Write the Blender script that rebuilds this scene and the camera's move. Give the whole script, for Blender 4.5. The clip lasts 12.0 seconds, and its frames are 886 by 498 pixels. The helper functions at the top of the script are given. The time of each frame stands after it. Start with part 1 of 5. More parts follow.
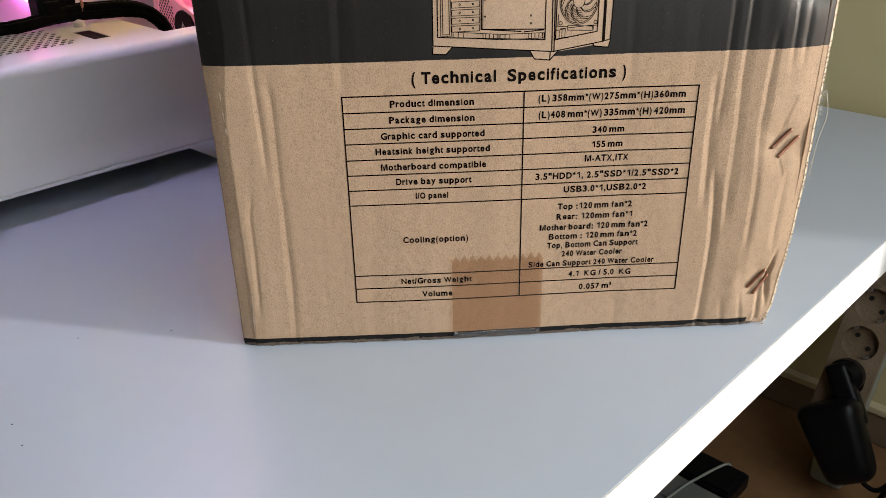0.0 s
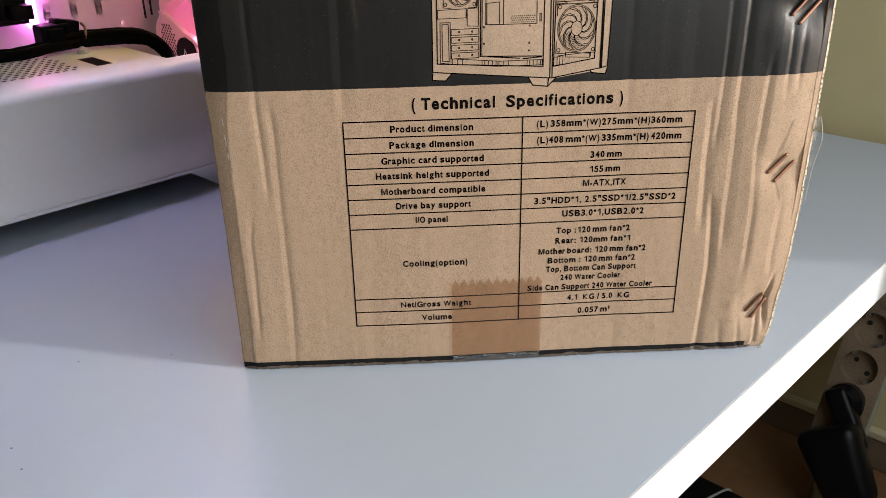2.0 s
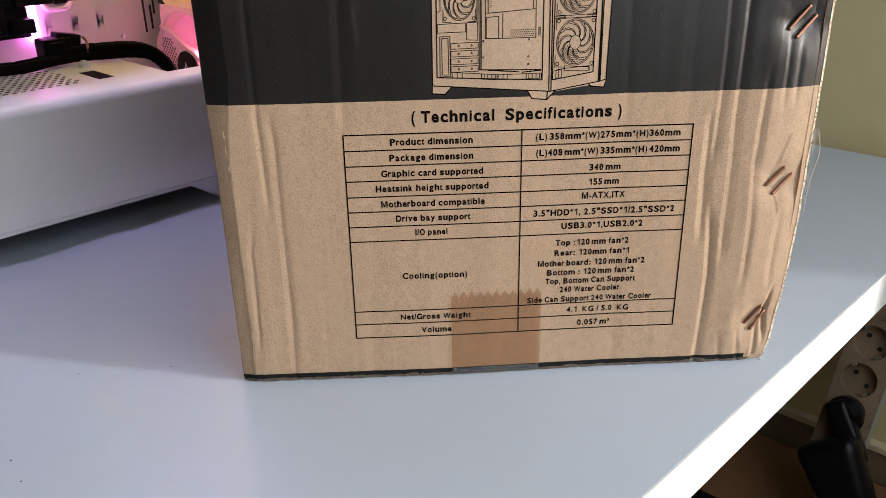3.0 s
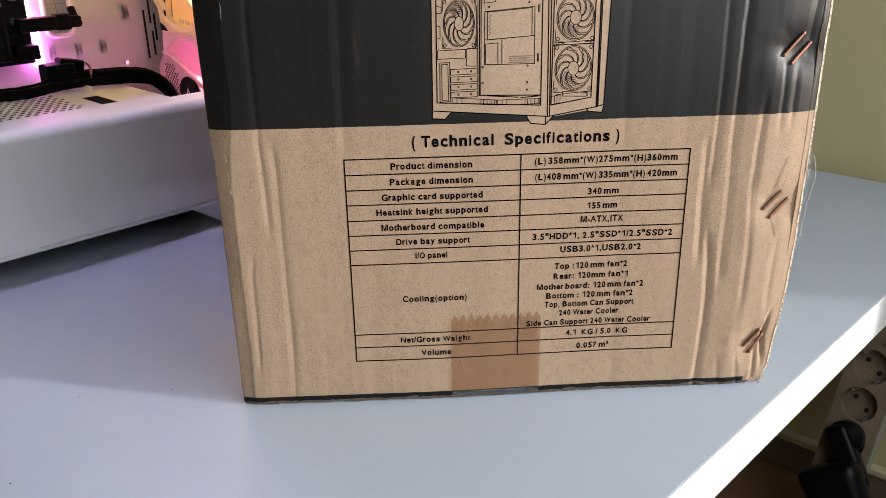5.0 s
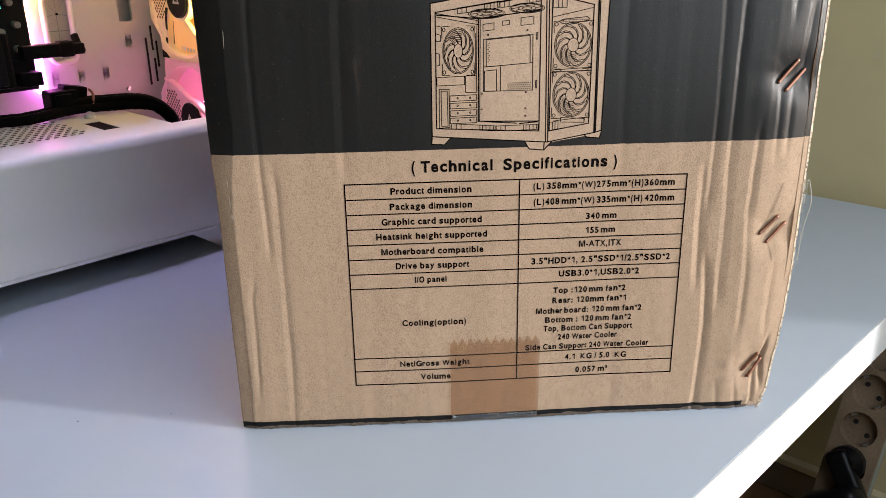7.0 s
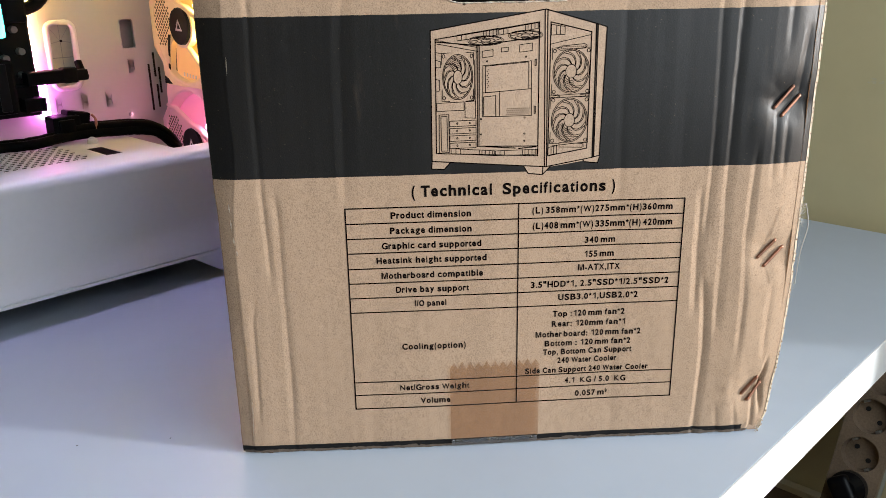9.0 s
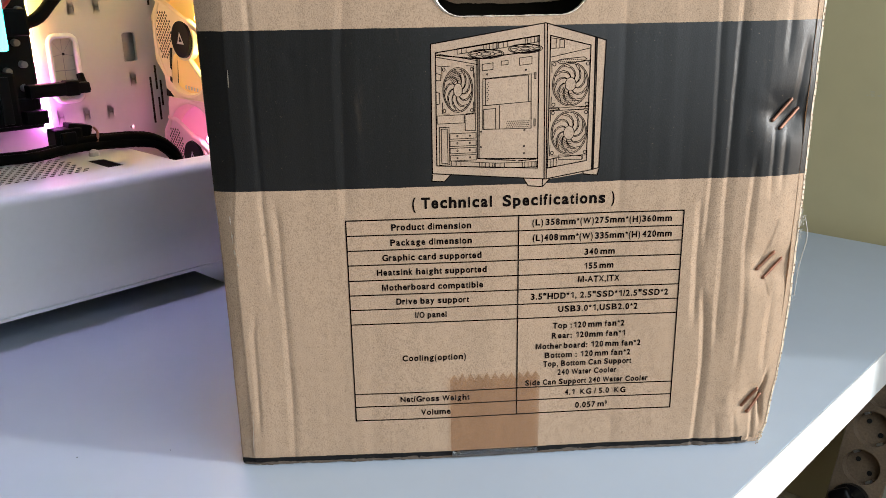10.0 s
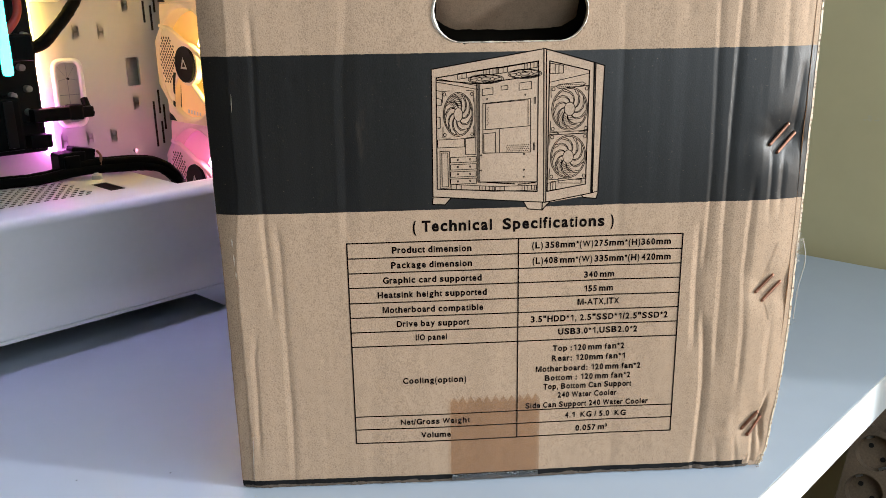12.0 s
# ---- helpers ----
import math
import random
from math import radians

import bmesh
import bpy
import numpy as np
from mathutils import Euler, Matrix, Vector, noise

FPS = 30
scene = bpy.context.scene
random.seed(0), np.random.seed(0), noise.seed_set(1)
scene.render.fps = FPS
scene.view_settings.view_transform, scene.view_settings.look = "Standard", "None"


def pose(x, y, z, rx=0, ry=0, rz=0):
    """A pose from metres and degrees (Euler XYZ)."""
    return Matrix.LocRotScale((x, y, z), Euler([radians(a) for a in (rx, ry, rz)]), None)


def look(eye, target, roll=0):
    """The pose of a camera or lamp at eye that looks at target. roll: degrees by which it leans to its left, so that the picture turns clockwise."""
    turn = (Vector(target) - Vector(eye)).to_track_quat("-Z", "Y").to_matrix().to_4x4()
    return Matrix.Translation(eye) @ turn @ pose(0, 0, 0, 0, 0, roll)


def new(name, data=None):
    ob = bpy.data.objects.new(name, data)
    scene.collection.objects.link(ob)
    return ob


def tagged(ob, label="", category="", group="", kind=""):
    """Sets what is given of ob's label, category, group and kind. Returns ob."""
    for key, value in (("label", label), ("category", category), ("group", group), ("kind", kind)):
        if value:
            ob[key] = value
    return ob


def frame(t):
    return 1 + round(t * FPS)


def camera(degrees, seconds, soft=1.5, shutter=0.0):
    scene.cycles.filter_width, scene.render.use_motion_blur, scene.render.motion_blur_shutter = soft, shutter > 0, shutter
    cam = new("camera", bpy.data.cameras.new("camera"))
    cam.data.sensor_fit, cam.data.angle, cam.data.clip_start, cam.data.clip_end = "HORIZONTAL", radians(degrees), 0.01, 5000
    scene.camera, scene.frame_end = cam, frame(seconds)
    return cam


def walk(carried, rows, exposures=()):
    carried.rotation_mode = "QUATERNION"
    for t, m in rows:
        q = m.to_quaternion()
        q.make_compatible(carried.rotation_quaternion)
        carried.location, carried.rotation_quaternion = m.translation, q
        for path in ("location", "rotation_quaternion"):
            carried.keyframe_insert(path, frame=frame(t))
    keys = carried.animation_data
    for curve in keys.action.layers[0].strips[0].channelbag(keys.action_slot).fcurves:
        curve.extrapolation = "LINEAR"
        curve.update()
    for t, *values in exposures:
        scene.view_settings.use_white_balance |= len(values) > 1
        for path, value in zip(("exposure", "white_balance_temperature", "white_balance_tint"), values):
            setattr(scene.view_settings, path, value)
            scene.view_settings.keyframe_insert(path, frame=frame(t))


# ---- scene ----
from functools import lru_cache

from mathutils.geometry import tessellate_polygon

cam = camera(56.5, 12.0, soft=0.5)
# seconds, eye x, y, z, yaw to the left, pitch up, roll
PATH = [
    (0, 0.1089, -0.4486, 0.7125, -2.31, -26.36, -1.22),
    (0.5, 0.1087, -0.4495, 0.7127, -2.35, -25.94, -1.21),
    (1, 0.1086, -0.4504, 0.7129, -2.40, -25.50, -1.21),
    (1.5, 0.1084, -0.4513, 0.7130, -2.43, -25.05, -1.19),
    (2, 0.1082, -0.4522, 0.7132, -2.45, -24.60, -1.16),
    (2.5, 0.1081, -0.4531, 0.7134, -2.48, -24.15, -1.14),
    (3, 0.1080, -0.4539, 0.7136, -2.51, -23.71, -1.13),
    (5, 0.1075, -0.4574, 0.7142, -2.60, -22.00, -1.07),
    (5.5, 0.1074, -0.4582, 0.7143, -2.63, -21.57, -1.06),
    (6, 0.1073, -0.4590, 0.7145, -2.66, -21.15, -1.04),
    (6.5, 0.1072, -0.4599, 0.7146, -2.68, -20.72, -1.04),
    (7, 0.1071, -0.4607, 0.7148, -2.71, -20.24, -1.02),
    (9, 0.1069, -0.4639, 0.7152, -2.76, -18.51, -1.01),
    (9.5, 0.1068, -0.4647, 0.7154, -2.75, -18.12, -1.00),
    (10, 0.1068, -0.4655, 0.7155, -2.76, -17.66, -1.00),
    (10.5, 0.1068, -0.4663, 0.7156, -2.75, -17.28, -0.99),
    (11, 0.1068, -0.4671, 0.7157, -2.74, -16.83, -0.99),
    (11.5, 0.1068, -0.4678, 0.7158, -2.74, -16.46, -1.00),
    (12, 0.1068, -0.4686, 0.7159, -2.74, -16.02, -0.95),
]


def aim(x, y, z, yaw, pitch, roll):
    a, b = radians(yaw), radians(pitch)
    return look((x, y, z), (x - math.sin(a) * math.cos(b), y + math.cos(a) * math.cos(b), z + math.sin(b)), roll)


EXPOSURES = [(0.0, 0.06, 6600, 9), (3.0, 0.08, 6450, 10), (6.0, 0.12, 6250, 10), (9.0, 0.20, 6080, 8), (12.0, 0.20, 5900, 5)]
walk(cam, [(row[0], aim(*row[1:])) for row in PATH], EXPOSURES)

# ---- light ----
TABLE_TOP = 0.4255
AXIS = 42.9  # the table, the white case and the room stand at this turn to the carton
room = pose(0, 0, 0, 0, 0, AXIS)

world = bpy.data.worlds.new("sky")
scene.world = world
world.use_nodes = True
nt = world.node_tree
sky = nt.nodes.new("ShaderNodeTexSky")
sky.sky_type, sky.sun_disc = "NISHITA", False
SUN_AZIMUTH, SUN_HEIGHT = -16.0, 6.6
sky.sun_elevation, sky.sun_rotation = radians(SUN_HEIGHT), radians(90 - SUN_AZIMUTH)
nt.links.new(sky.outputs["Color"], nt.nodes["Background"].inputs["Color"])
nt.nodes["Background"].inputs["Strength"].default_value = 0.1

sun = new("sun", bpy.data.lights.new("sun", "SUN"))
sun.data.energy, sun.data.angle, sun.data.color = 5.0, radians(3.2), (1.0, 0.985, 0.965)
a, b = radians(SUN_AZIMUTH), radians(SUN_HEIGHT)
sun.matrix_world = look((math.cos(a) * math.cos(b) * 4, math.sin(a) * math.cos(b) * 4, math.sin(b) * 4), (0, 0, 0))

# skylight in the opening of the window beside the table
panel = new("window_light", bpy.data.lights.new("window_light", "AREA"))
panel.data.shape, panel.data.size, panel.data.size_y = "RECTANGLE", 0.88, 1.15
panel.data.energy, panel.data.color = 7.8, (0.92, 0.955, 1.0)
panel.matrix_world = room @ look((0.155, -0.668, 1.09), (0.13, 0.2, 0.80))


# ---- materials ----
def shader(name, rough=0.5, metal=0.0, **inputs):
    m = bpy.data.materials.new(name)
    m.use_nodes = True
    s = m.node_tree.nodes["Principled BSDF"]
    s.inputs["Roughness"].default_value, s.inputs["Metallic"].default_value = rough, metal
    for key, value in inputs.items():
        s.inputs[key.replace("_", " ")].default_value = value
    return m, m.node_tree, s


def node(tree, kind, **values):
    n = tree.nodes.new("ShaderNode" + kind)
    for key, value in values.items():
        n.inputs[key.replace("_", " ")].default_value = value
    return n


def math_node(tree, op, a, b=None, clamp=False):
    n = tree.nodes.new("ShaderNodeMath")
    n.operation, n.use_clamp = op, clamp
    for i, v in enumerate((a, b)):
        if v is None:
            continue
        if isinstance(v, (int, float)):
            n.inputs[i].default_value = v
        else:
            tree.links.new(v, n.inputs[i])
    return n.outputs[0]


def noise_out(tree, scale, detail=4.0, rough=0.55, stretch=(1, 1, 1), vector=None):
    if vector is None:
        vector = node(tree, "TexCoord").outputs["Object"]
    mp = tree.nodes.new("ShaderNodeMapping")
    mp.inputs["Scale"].default_value = stretch
    tree.links.new(vector, mp.inputs["Vector"])
    n = node(tree, "TexNoise", Scale=scale, Detail=detail, Roughness=rough)
    tree.links.new(mp.outputs[0], n.inputs["Vector"])
    return n.outputs["Fac"]


def ramp(tree, fac, stops):
    n = tree.nodes.new("ShaderNodeValToRGB")
    els = n.color_ramp.elements
    while len(els) < len(stops):
        els.new(0.5)
    for e, (p, c) in zip(els, stops):
        e.position, e.color = p, (*c, 1) if len(c) == 3 else c
    tree.links.new(fac, n.inputs["Fac"])
    return n.outputs["Color"]


def mix(tree, fac, a, b, blend="MIX"):
    n = tree.nodes.new("ShaderNodeMix")
    n.data_type, n.blend_type = "RGBA", blend
    for socket, v in ((n.inputs[0], fac), (n.inputs[6], a), (n.inputs[7], b)):
        if isinstance(v, (int, float)):
            socket.default_value = v
        elif isinstance(v, tuple):
            socket.default_value = (*v, 1)
        else:
            tree.links.new(v, socket)
    return n.outputs[2]


def bump(tree, s, height, strength=0.3, distance=0.001):
    n = tree.nodes.new("ShaderNodeBump")
    n.inputs["Strength"].default_value, n.inputs["Distance"].default_value = strength, distance
    tree.links.new(height, n.inputs["Height"])
    tree.links.new(n.outputs[0], s.inputs["Normal"])


def plain(name, colour, rough=0.5, metal=0.0, vary=0.12, scale=60, relief=0.0, **inputs):
    """A material with grain at two scales in colour and roughness."""
    m, tree, s = shader(name, rough, metal, **inputs)
    big, small = noise_out(tree, scale * 0.15), noise_out(tree, scale * 4, 6)
    both = math_node(tree, "ADD", math_node(tree, "MULTIPLY", big, 0.6), math_node(tree, "MULTIPLY", small, 0.4))
    lo, hi = tuple(c * (1 - vary) for c in colour), tuple(min(1, c * (1 + vary)) for c in colour)
    tree.links.new(ramp(tree, both, [(0.3, lo), (0.7, hi)]), s.inputs["Base Color"])
    tree.links.new(math_node(tree, "ADD", math_node(tree, "MULTIPLY", big, 0.2), rough - 0.1), s.inputs["Roughness"])
    if relief:
        bump(tree, s, both, relief)
    return m


BAND_LOW, BAND_HIGH = 0.1753, 0.2644


def cardboard(name, printed=False, kraft=(0.360, 0.254, 0.171)):
    m, tree, s = shader(name, 0.75)
    co = node(tree, "TexCoord").outputs["Object"]
    fibre = noise_out(tree, 1500, 3, 0.7, (1, 1, 0.8), co)
    blotch = noise_out(tree, 230, 5, 0.65, (1, 1, 0.8), co)
    streak = noise_out(tree, 70, 3, 0.5, (1, 1, 0.03), co)
    spot = noise_out(tree, 420, 2, 0.5, (1, 1, 1), co)
    f = math_node(tree, "ADD", math_node(tree, "MULTIPLY", fibre, 0.66), math_node(tree, "ADD", math_node(tree, "MULTIPLY", blotch, 0.20), math_node(tree, "MULTIPLY", streak, 0.14)))
    c = ramp(tree, f, [(0.37, tuple(v * 0.69 for v in kraft)), (0.5, kraft), (0.63, tuple(v * 1.20 for v in kraft))])
    c = mix(tree, ramp(tree, spot, [(0.69, (0, 0, 0)), (0.76, (0.5, 0.5, 0.5))]), c, tuple(v * 0.45 for v in kraft))
    rough = 0.75
    if printed:
        xyz = node(tree, "SeparateXYZ")
        tree.links.new(co, xyz.inputs[0])
        wob = math_node(tree, "MULTIPLY", math_node(tree, "SUBTRACT", noise_out(tree, 260, 3, 0.6, (1, 1, 1), co), 0.5), 0.0007)
        z = math_node(tree, "ADD", xyz.outputs["Z"], wob)
        band = math_node(tree, "MULTIPLY", math_node(tree, "GREATER_THAN", z, BAND_LOW), math_node(tree, "LESS_THAN", z, BAND_HIGH))
        foot = math_node(tree, "LESS_THAN", math_node(tree, "ADD", xyz.outputs["Z"], math_node(tree, "MULTIPLY", wob, 0.7)), 0.0013)
        reach = math_node(tree, "ADD", 0.324, math_node(tree, "MULTIPLY", math_node(tree, "SUBTRACT", noise_out(tree, 90, 2, 0.5, (1, 1, 1), co), 0.5), 0.03))
        foot = math_node(tree, "MULTIPLY", foot, math_node(tree, "LESS_THAN", xyz.outputs["X"], reach))
        ink = math_node(tree, "MAXIMUM", band, foot)
        speck = ramp(tree, noise_out(tree, 650, 3, 0.6, (1, 1, 1), co), [(0.69, (1, 1, 1)), (0.80, (0.62, 0.62, 0.62))])
        worn = ramp(tree, noise_out(tree, 40, 6, 0.7, (1, 1, 0.2), co), [(0.60, (1, 1, 1)), (0.80, (0.86, 0.86, 0.86))])
        ink = math_node(tree, "MULTIPLY", ink, math_node(tree, "MULTIPLY", speck, worn))
        tone = ramp(tree, math_node(tree, "ADD", math_node(tree, "MULTIPLY", fibre, 0.75), math_node(tree, "MULTIPLY", streak, 0.25)), [(0.3, (0.0035, 0.0034, 0.0034)), (0.7, (0.0165, 0.0160, 0.0160))])
        c = mix(tree, ink, c, tone)
        tree.links.new(math_node(tree, "ADD", math_node(tree, "MULTIPLY", band, 0.29), 0.10), s.inputs["Specular IOR Level"])
        tree.links.new(math_node(tree, "SUBTRACT", rough, math_node(tree, "MULTIPLY", band, 0.41)), s.inputs["Roughness"])
    tree.links.new(c, s.inputs["Base Color"])
    bump(tree, s, math_node(tree, "ADD", math_node(tree, "MULTIPLY", fibre, 0.88), math_node(tree, "MULTIPLY", streak, 0.12)), 0.22, 0.0005)
    return m


kraft_print = cardboard("printed_cardboard", True)
kraft_plain = cardboard("cardboard")
kraft_torn = cardboard("torn_brown_card", kraft=(0.085, 0.062, 0.044))
kraft_white = cardboard("torn_white_paper", kraft=(0.72, 0.64, 0.54))
kraft_pale = cardboard("torn_paper", kraft=(0.50, 0.40, 0.285))
ink_black = plain("black_ink", (0.0055, 0.0038, 0.0034), 0.85, vary=0.3, scale=300, Specular_IOR_Level=0.03)
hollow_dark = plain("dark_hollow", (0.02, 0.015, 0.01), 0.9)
copper = plain("copper_wire", (0.34, 0.17, 0.11), 0.38, 0.9, scale=300)
lint_white = plain("paper_fibre", (0.55, 0.53, 0.50), 0.9)
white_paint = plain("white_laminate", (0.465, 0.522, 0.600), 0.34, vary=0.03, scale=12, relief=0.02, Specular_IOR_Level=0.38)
# the case's white steel, with the shade inside it put into this grey
shaded_steel = plain("shaded_case_steel", (0.44, 0.435, 0.43), 0.42, vary=0.03, scale=40, relief=0.03)
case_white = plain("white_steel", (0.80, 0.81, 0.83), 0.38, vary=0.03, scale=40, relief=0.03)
fan_white = plain("white_plastic", (0.62, 0.61, 0.60), 0.45, vary=0.04)
black_plastic = plain("black_plastic", (0.003, 0.003, 0.0035), 0.5, vary=0.25, Specular_IOR_Level=0.07)
glossy_black = plain("glossy_black_plastic", (0.004, 0.004, 0.005), 0.33, vary=0.2, Specular_IOR_Level=0.2)
board_black = plain("circuit_board", (0.004, 0.0045, 0.005), 0.45, vary=0.5, scale=400, relief=0.3, Specular_IOR_Level=0.15)
cable_black = plain("cable_sleeve", (0.003, 0.003, 0.003), 0.6, vary=0.4, scale=500, relief=0.6, Specular_IOR_Level=0.05)
metal_grey = plain("tin", (0.5, 0.5, 0.48), 0.3, 0.9)
backing_grey = plain("opening_shade_grey", (0.34, 0.33, 0.31), 0.6)
# paler than the rubber is: light from behind the leaves is painted in
rubber_grey = plain("backlit_rubber", (0.60, 0.56, 0.48), 0.6)
# stained cream, darkened to hold the shade under the table
strip_cream = plain("shaded_stained_cream", (0.20, 0.142, 0.090), 0.5, vary=0.45, scale=110)
strip_grey = plain("grey_green_plastic", (0.33, 0.35, 0.30), 0.5, vary=0.08)
hole_brown = plain("shaded_hole", (0.10, 0.07, 0.04), 0.8)
hole_black = plain("black_hole", (0.008, 0.007, 0.006), 0.9)
wall_paint = plain("olive_cream_wall_paint", (0.52, 0.457, 0.26), 0.85, vary=0.06, scale=8, relief=0.12)
ceiling_paint = plain("white_ceiling_paint", (0.75, 0.74, 0.71), 0.9, vary=0.03, scale=6)
floor_brown = plain("brown_floor", (0.19, 0.100, 0.045), 0.5, vary=0.25, scale=14, relief=0.08)
skirting_brown = plain("brown_skirting", (0.16, 0.12, 0.08), 0.5, vary=0.15)
skirting_cap = plain("cream_skirting_cap", (0.50, 0.44, 0.28), 0.6)
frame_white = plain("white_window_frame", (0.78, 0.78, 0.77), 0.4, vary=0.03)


def glow(name, colour, strength):
    m, tree, s = shader(name, 0.4, **{"Emission_Strength": strength})
    s.inputs["Base Color"].default_value = (*[min(0.8, c * 0.45 + 0.25) for c in colour], 1)
    s.inputs["Emission Color"].default_value = (*colour, 1)
    return m


low_strip_glow = glow("violet_light_strip", (0.92, 0.17, 0.78), 30.0)
strip_glow = glow("pink_light_strip", (1.0, 0.26, 0.42), 28.0)
mid_strip_glow = glow("orange_light_strip", (1.0, 0.44, 0.20), 40.0)
high_strip_glow = glow("amber_light_strip", (1.0, 0.66, 0.12), 40.0)
case_fill_glow = glow("violet_fill_glow", (0.72, 0.61, 1.0), 72.0)
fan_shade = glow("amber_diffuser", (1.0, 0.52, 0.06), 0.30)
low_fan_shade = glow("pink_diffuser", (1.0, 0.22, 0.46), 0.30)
# faint glow stands for fan light on frames, panels, struts and collars
high_panel = glow("warm_backlit_panel", (1.0, 0.66, 0.28), 0.11)
low_panel = glow("pink_backlit_panel", (1.0, 0.42, 0.50), 0.10)
high_arc_glow = glow("yellow_lamp_light", (1.0, 0.72, 0.22), 30.0)
low_arc_glow = glow("rose_lamp_light", (1.0, 0.42, 0.58), 26.0)
card_glow = glow("cyan_card_light", (0.12, 0.95, 0.75), 5.0)


def film_material(name, tint, gloss, rough):
    m = bpy.data.materials.new(name)
    m.use_nodes = True
    tree = m.node_tree
    tree.nodes.remove(tree.nodes["Principled BSDF"])
    clear, shine, both = node(tree, "BsdfTransparent", Color=(*tint, 1)), node(tree, "BsdfGlossy", Roughness=rough), node(tree, "MixShader")
    both.inputs[0].default_value = gloss
    n = noise_out(tree, 30, 4, 0.6, (1, 1, 0.3))
    tree.links.new(mix(tree, n, tuple(c * 0.9 for c in tint), tuple(min(1, c * 1.1) for c in tint)), clear.inputs["Color"])
    tree.links.new(clear.outputs[0], both.inputs[1])
    tree.links.new(shine.outputs[0], both.inputs[2])
    tree.links.new(both.outputs[0], tree.nodes["Material Output"].inputs["Surface"])
    return m


tape_film = film_material("brown_tape_film", (0.83, 0.735, 0.65), 0.035, 0.3)
fold_film = film_material("crumpled_tape_film", (0.80, 0.78, 0.72), 0.16, 0.22)
glass = film_material("window_glass", (0.97, 0.98, 0.97), 0.03, 0.02)


# ---- building tools ----
def part(name, bm, material, parent=None, label="", smooth=False):
    me = bpy.data.meshes.new(name)
    bm.normal_update()
    bm.to_mesh(me)
    bm.free()
    for mat in material if isinstance(material, (list, tuple)) else [material]:
        me.materials.append(mat)
    if smooth:
        me.polygons.foreach_set("use_smooth", [True] * len(me.polygons))
    ob = new(name, me)
    if parent:
        ob.parent = parent
    if label:
        tagged(ob, label)
    return ob


def thing(name, m, label, category, group="", kind=""):
    ob = new(name)
    ob.matrix_world = m
    ob.empty_display_size = 0.02
    return tagged(ob, label, category, group, kind)


def add_box(bm, x0, x1, y0, y1, z0, z1, bevel=0.0, segs=2, m=None):
    r = bmesh.ops.create_cube(bm, size=1.0)
    t = Matrix.Translation(((x0 + x1) / 2, (y0 + y1) / 2, (z0 + z1) / 2)) @ Matrix.Diagonal((x1 - x0, y1 - y0, z1 - z0, 1))
    bmesh.ops.transform(bm, matrix=t, verts=r["verts"])
    verts = r["verts"]
    if bevel:
        edges = list({e for v in verts for e in v.link_edges})
        got = bmesh.ops.bevel(bm, geom=edges, offset=bevel, segments=segs, affect="EDGES", profile=0.6)
        verts = list({v for f in got["faces"] for v in f.verts} | {v for v in verts if v.is_valid})
    if m is not None:
        bmesh.ops.transform(bm, matrix=m, verts=[v for v in verts if v.is_valid])
    return bm


def box(x0, x1, y0, y1, z0, z1, bevel=0.0, segs=2, m=None):
    return add_box(bmesh.new(), x0, x1, y0, y1, z0, z1, bevel, segs, m)


def add_cyl(bm, r0, r1, depth, m, segs=24, caps=True):
    bmesh.ops.create_cone(bm, cap_ends=caps, segments=segs, radius1=r0, radius2=r1, depth=depth, matrix=m)
    return bm


def cyl(r0, r1, depth, m, segs=24):
    return add_cyl(bmesh.new(), r0, r1, depth, m, segs)


def tube(points, radius, segs=10, steps=6, bm=None, wobble=0.0):
    """A round tube along a smooth line through the points."""
    bm = bm or bmesh.new()
    pts = [Vector(p) for p in points]
    line = []
    for i in range(len(pts) - 1):
        a, b, c, d = pts[max(0, i - 1)], pts[i], pts[i + 1], pts[min(len(pts) - 1, i + 2)]
        for k in range(steps):
            t = k / steps
            line.append(0.5 * (2 * b + (c - a) * t + (2 * a - 5 * b + 4 * c - d) * t * t + (3 * b - a - 3 * c + d) * t ** 3))
    line.append(pts[-1])
    rings, side = [], None
    for i, p in enumerate(line):
        way = (line[min(i + 1, len(line) - 1)] - line[max(i - 1, 0)]).normalized()
        side = way.orthogonal().normalized() if side is None else (side - way * side.dot(way)).normalized()
        up = way.cross(side)
        r = radius * (1 + wobble * (random.random() - 0.5))
        rings.append([bm.verts.new(p + r * (math.cos(q) * side + math.sin(q) * up)) for q in (2 * math.pi * k / segs for k in range(segs))])
    for a, b in zip(rings, rings[1:]):
        for k in range(segs):
            bm.faces.new((a[k], a[(k + 1) % segs], b[(k + 1) % segs], b[k]))
    bm.faces.new(rings[0][::-1]), bm.faces.new(rings[-1])
    return bm


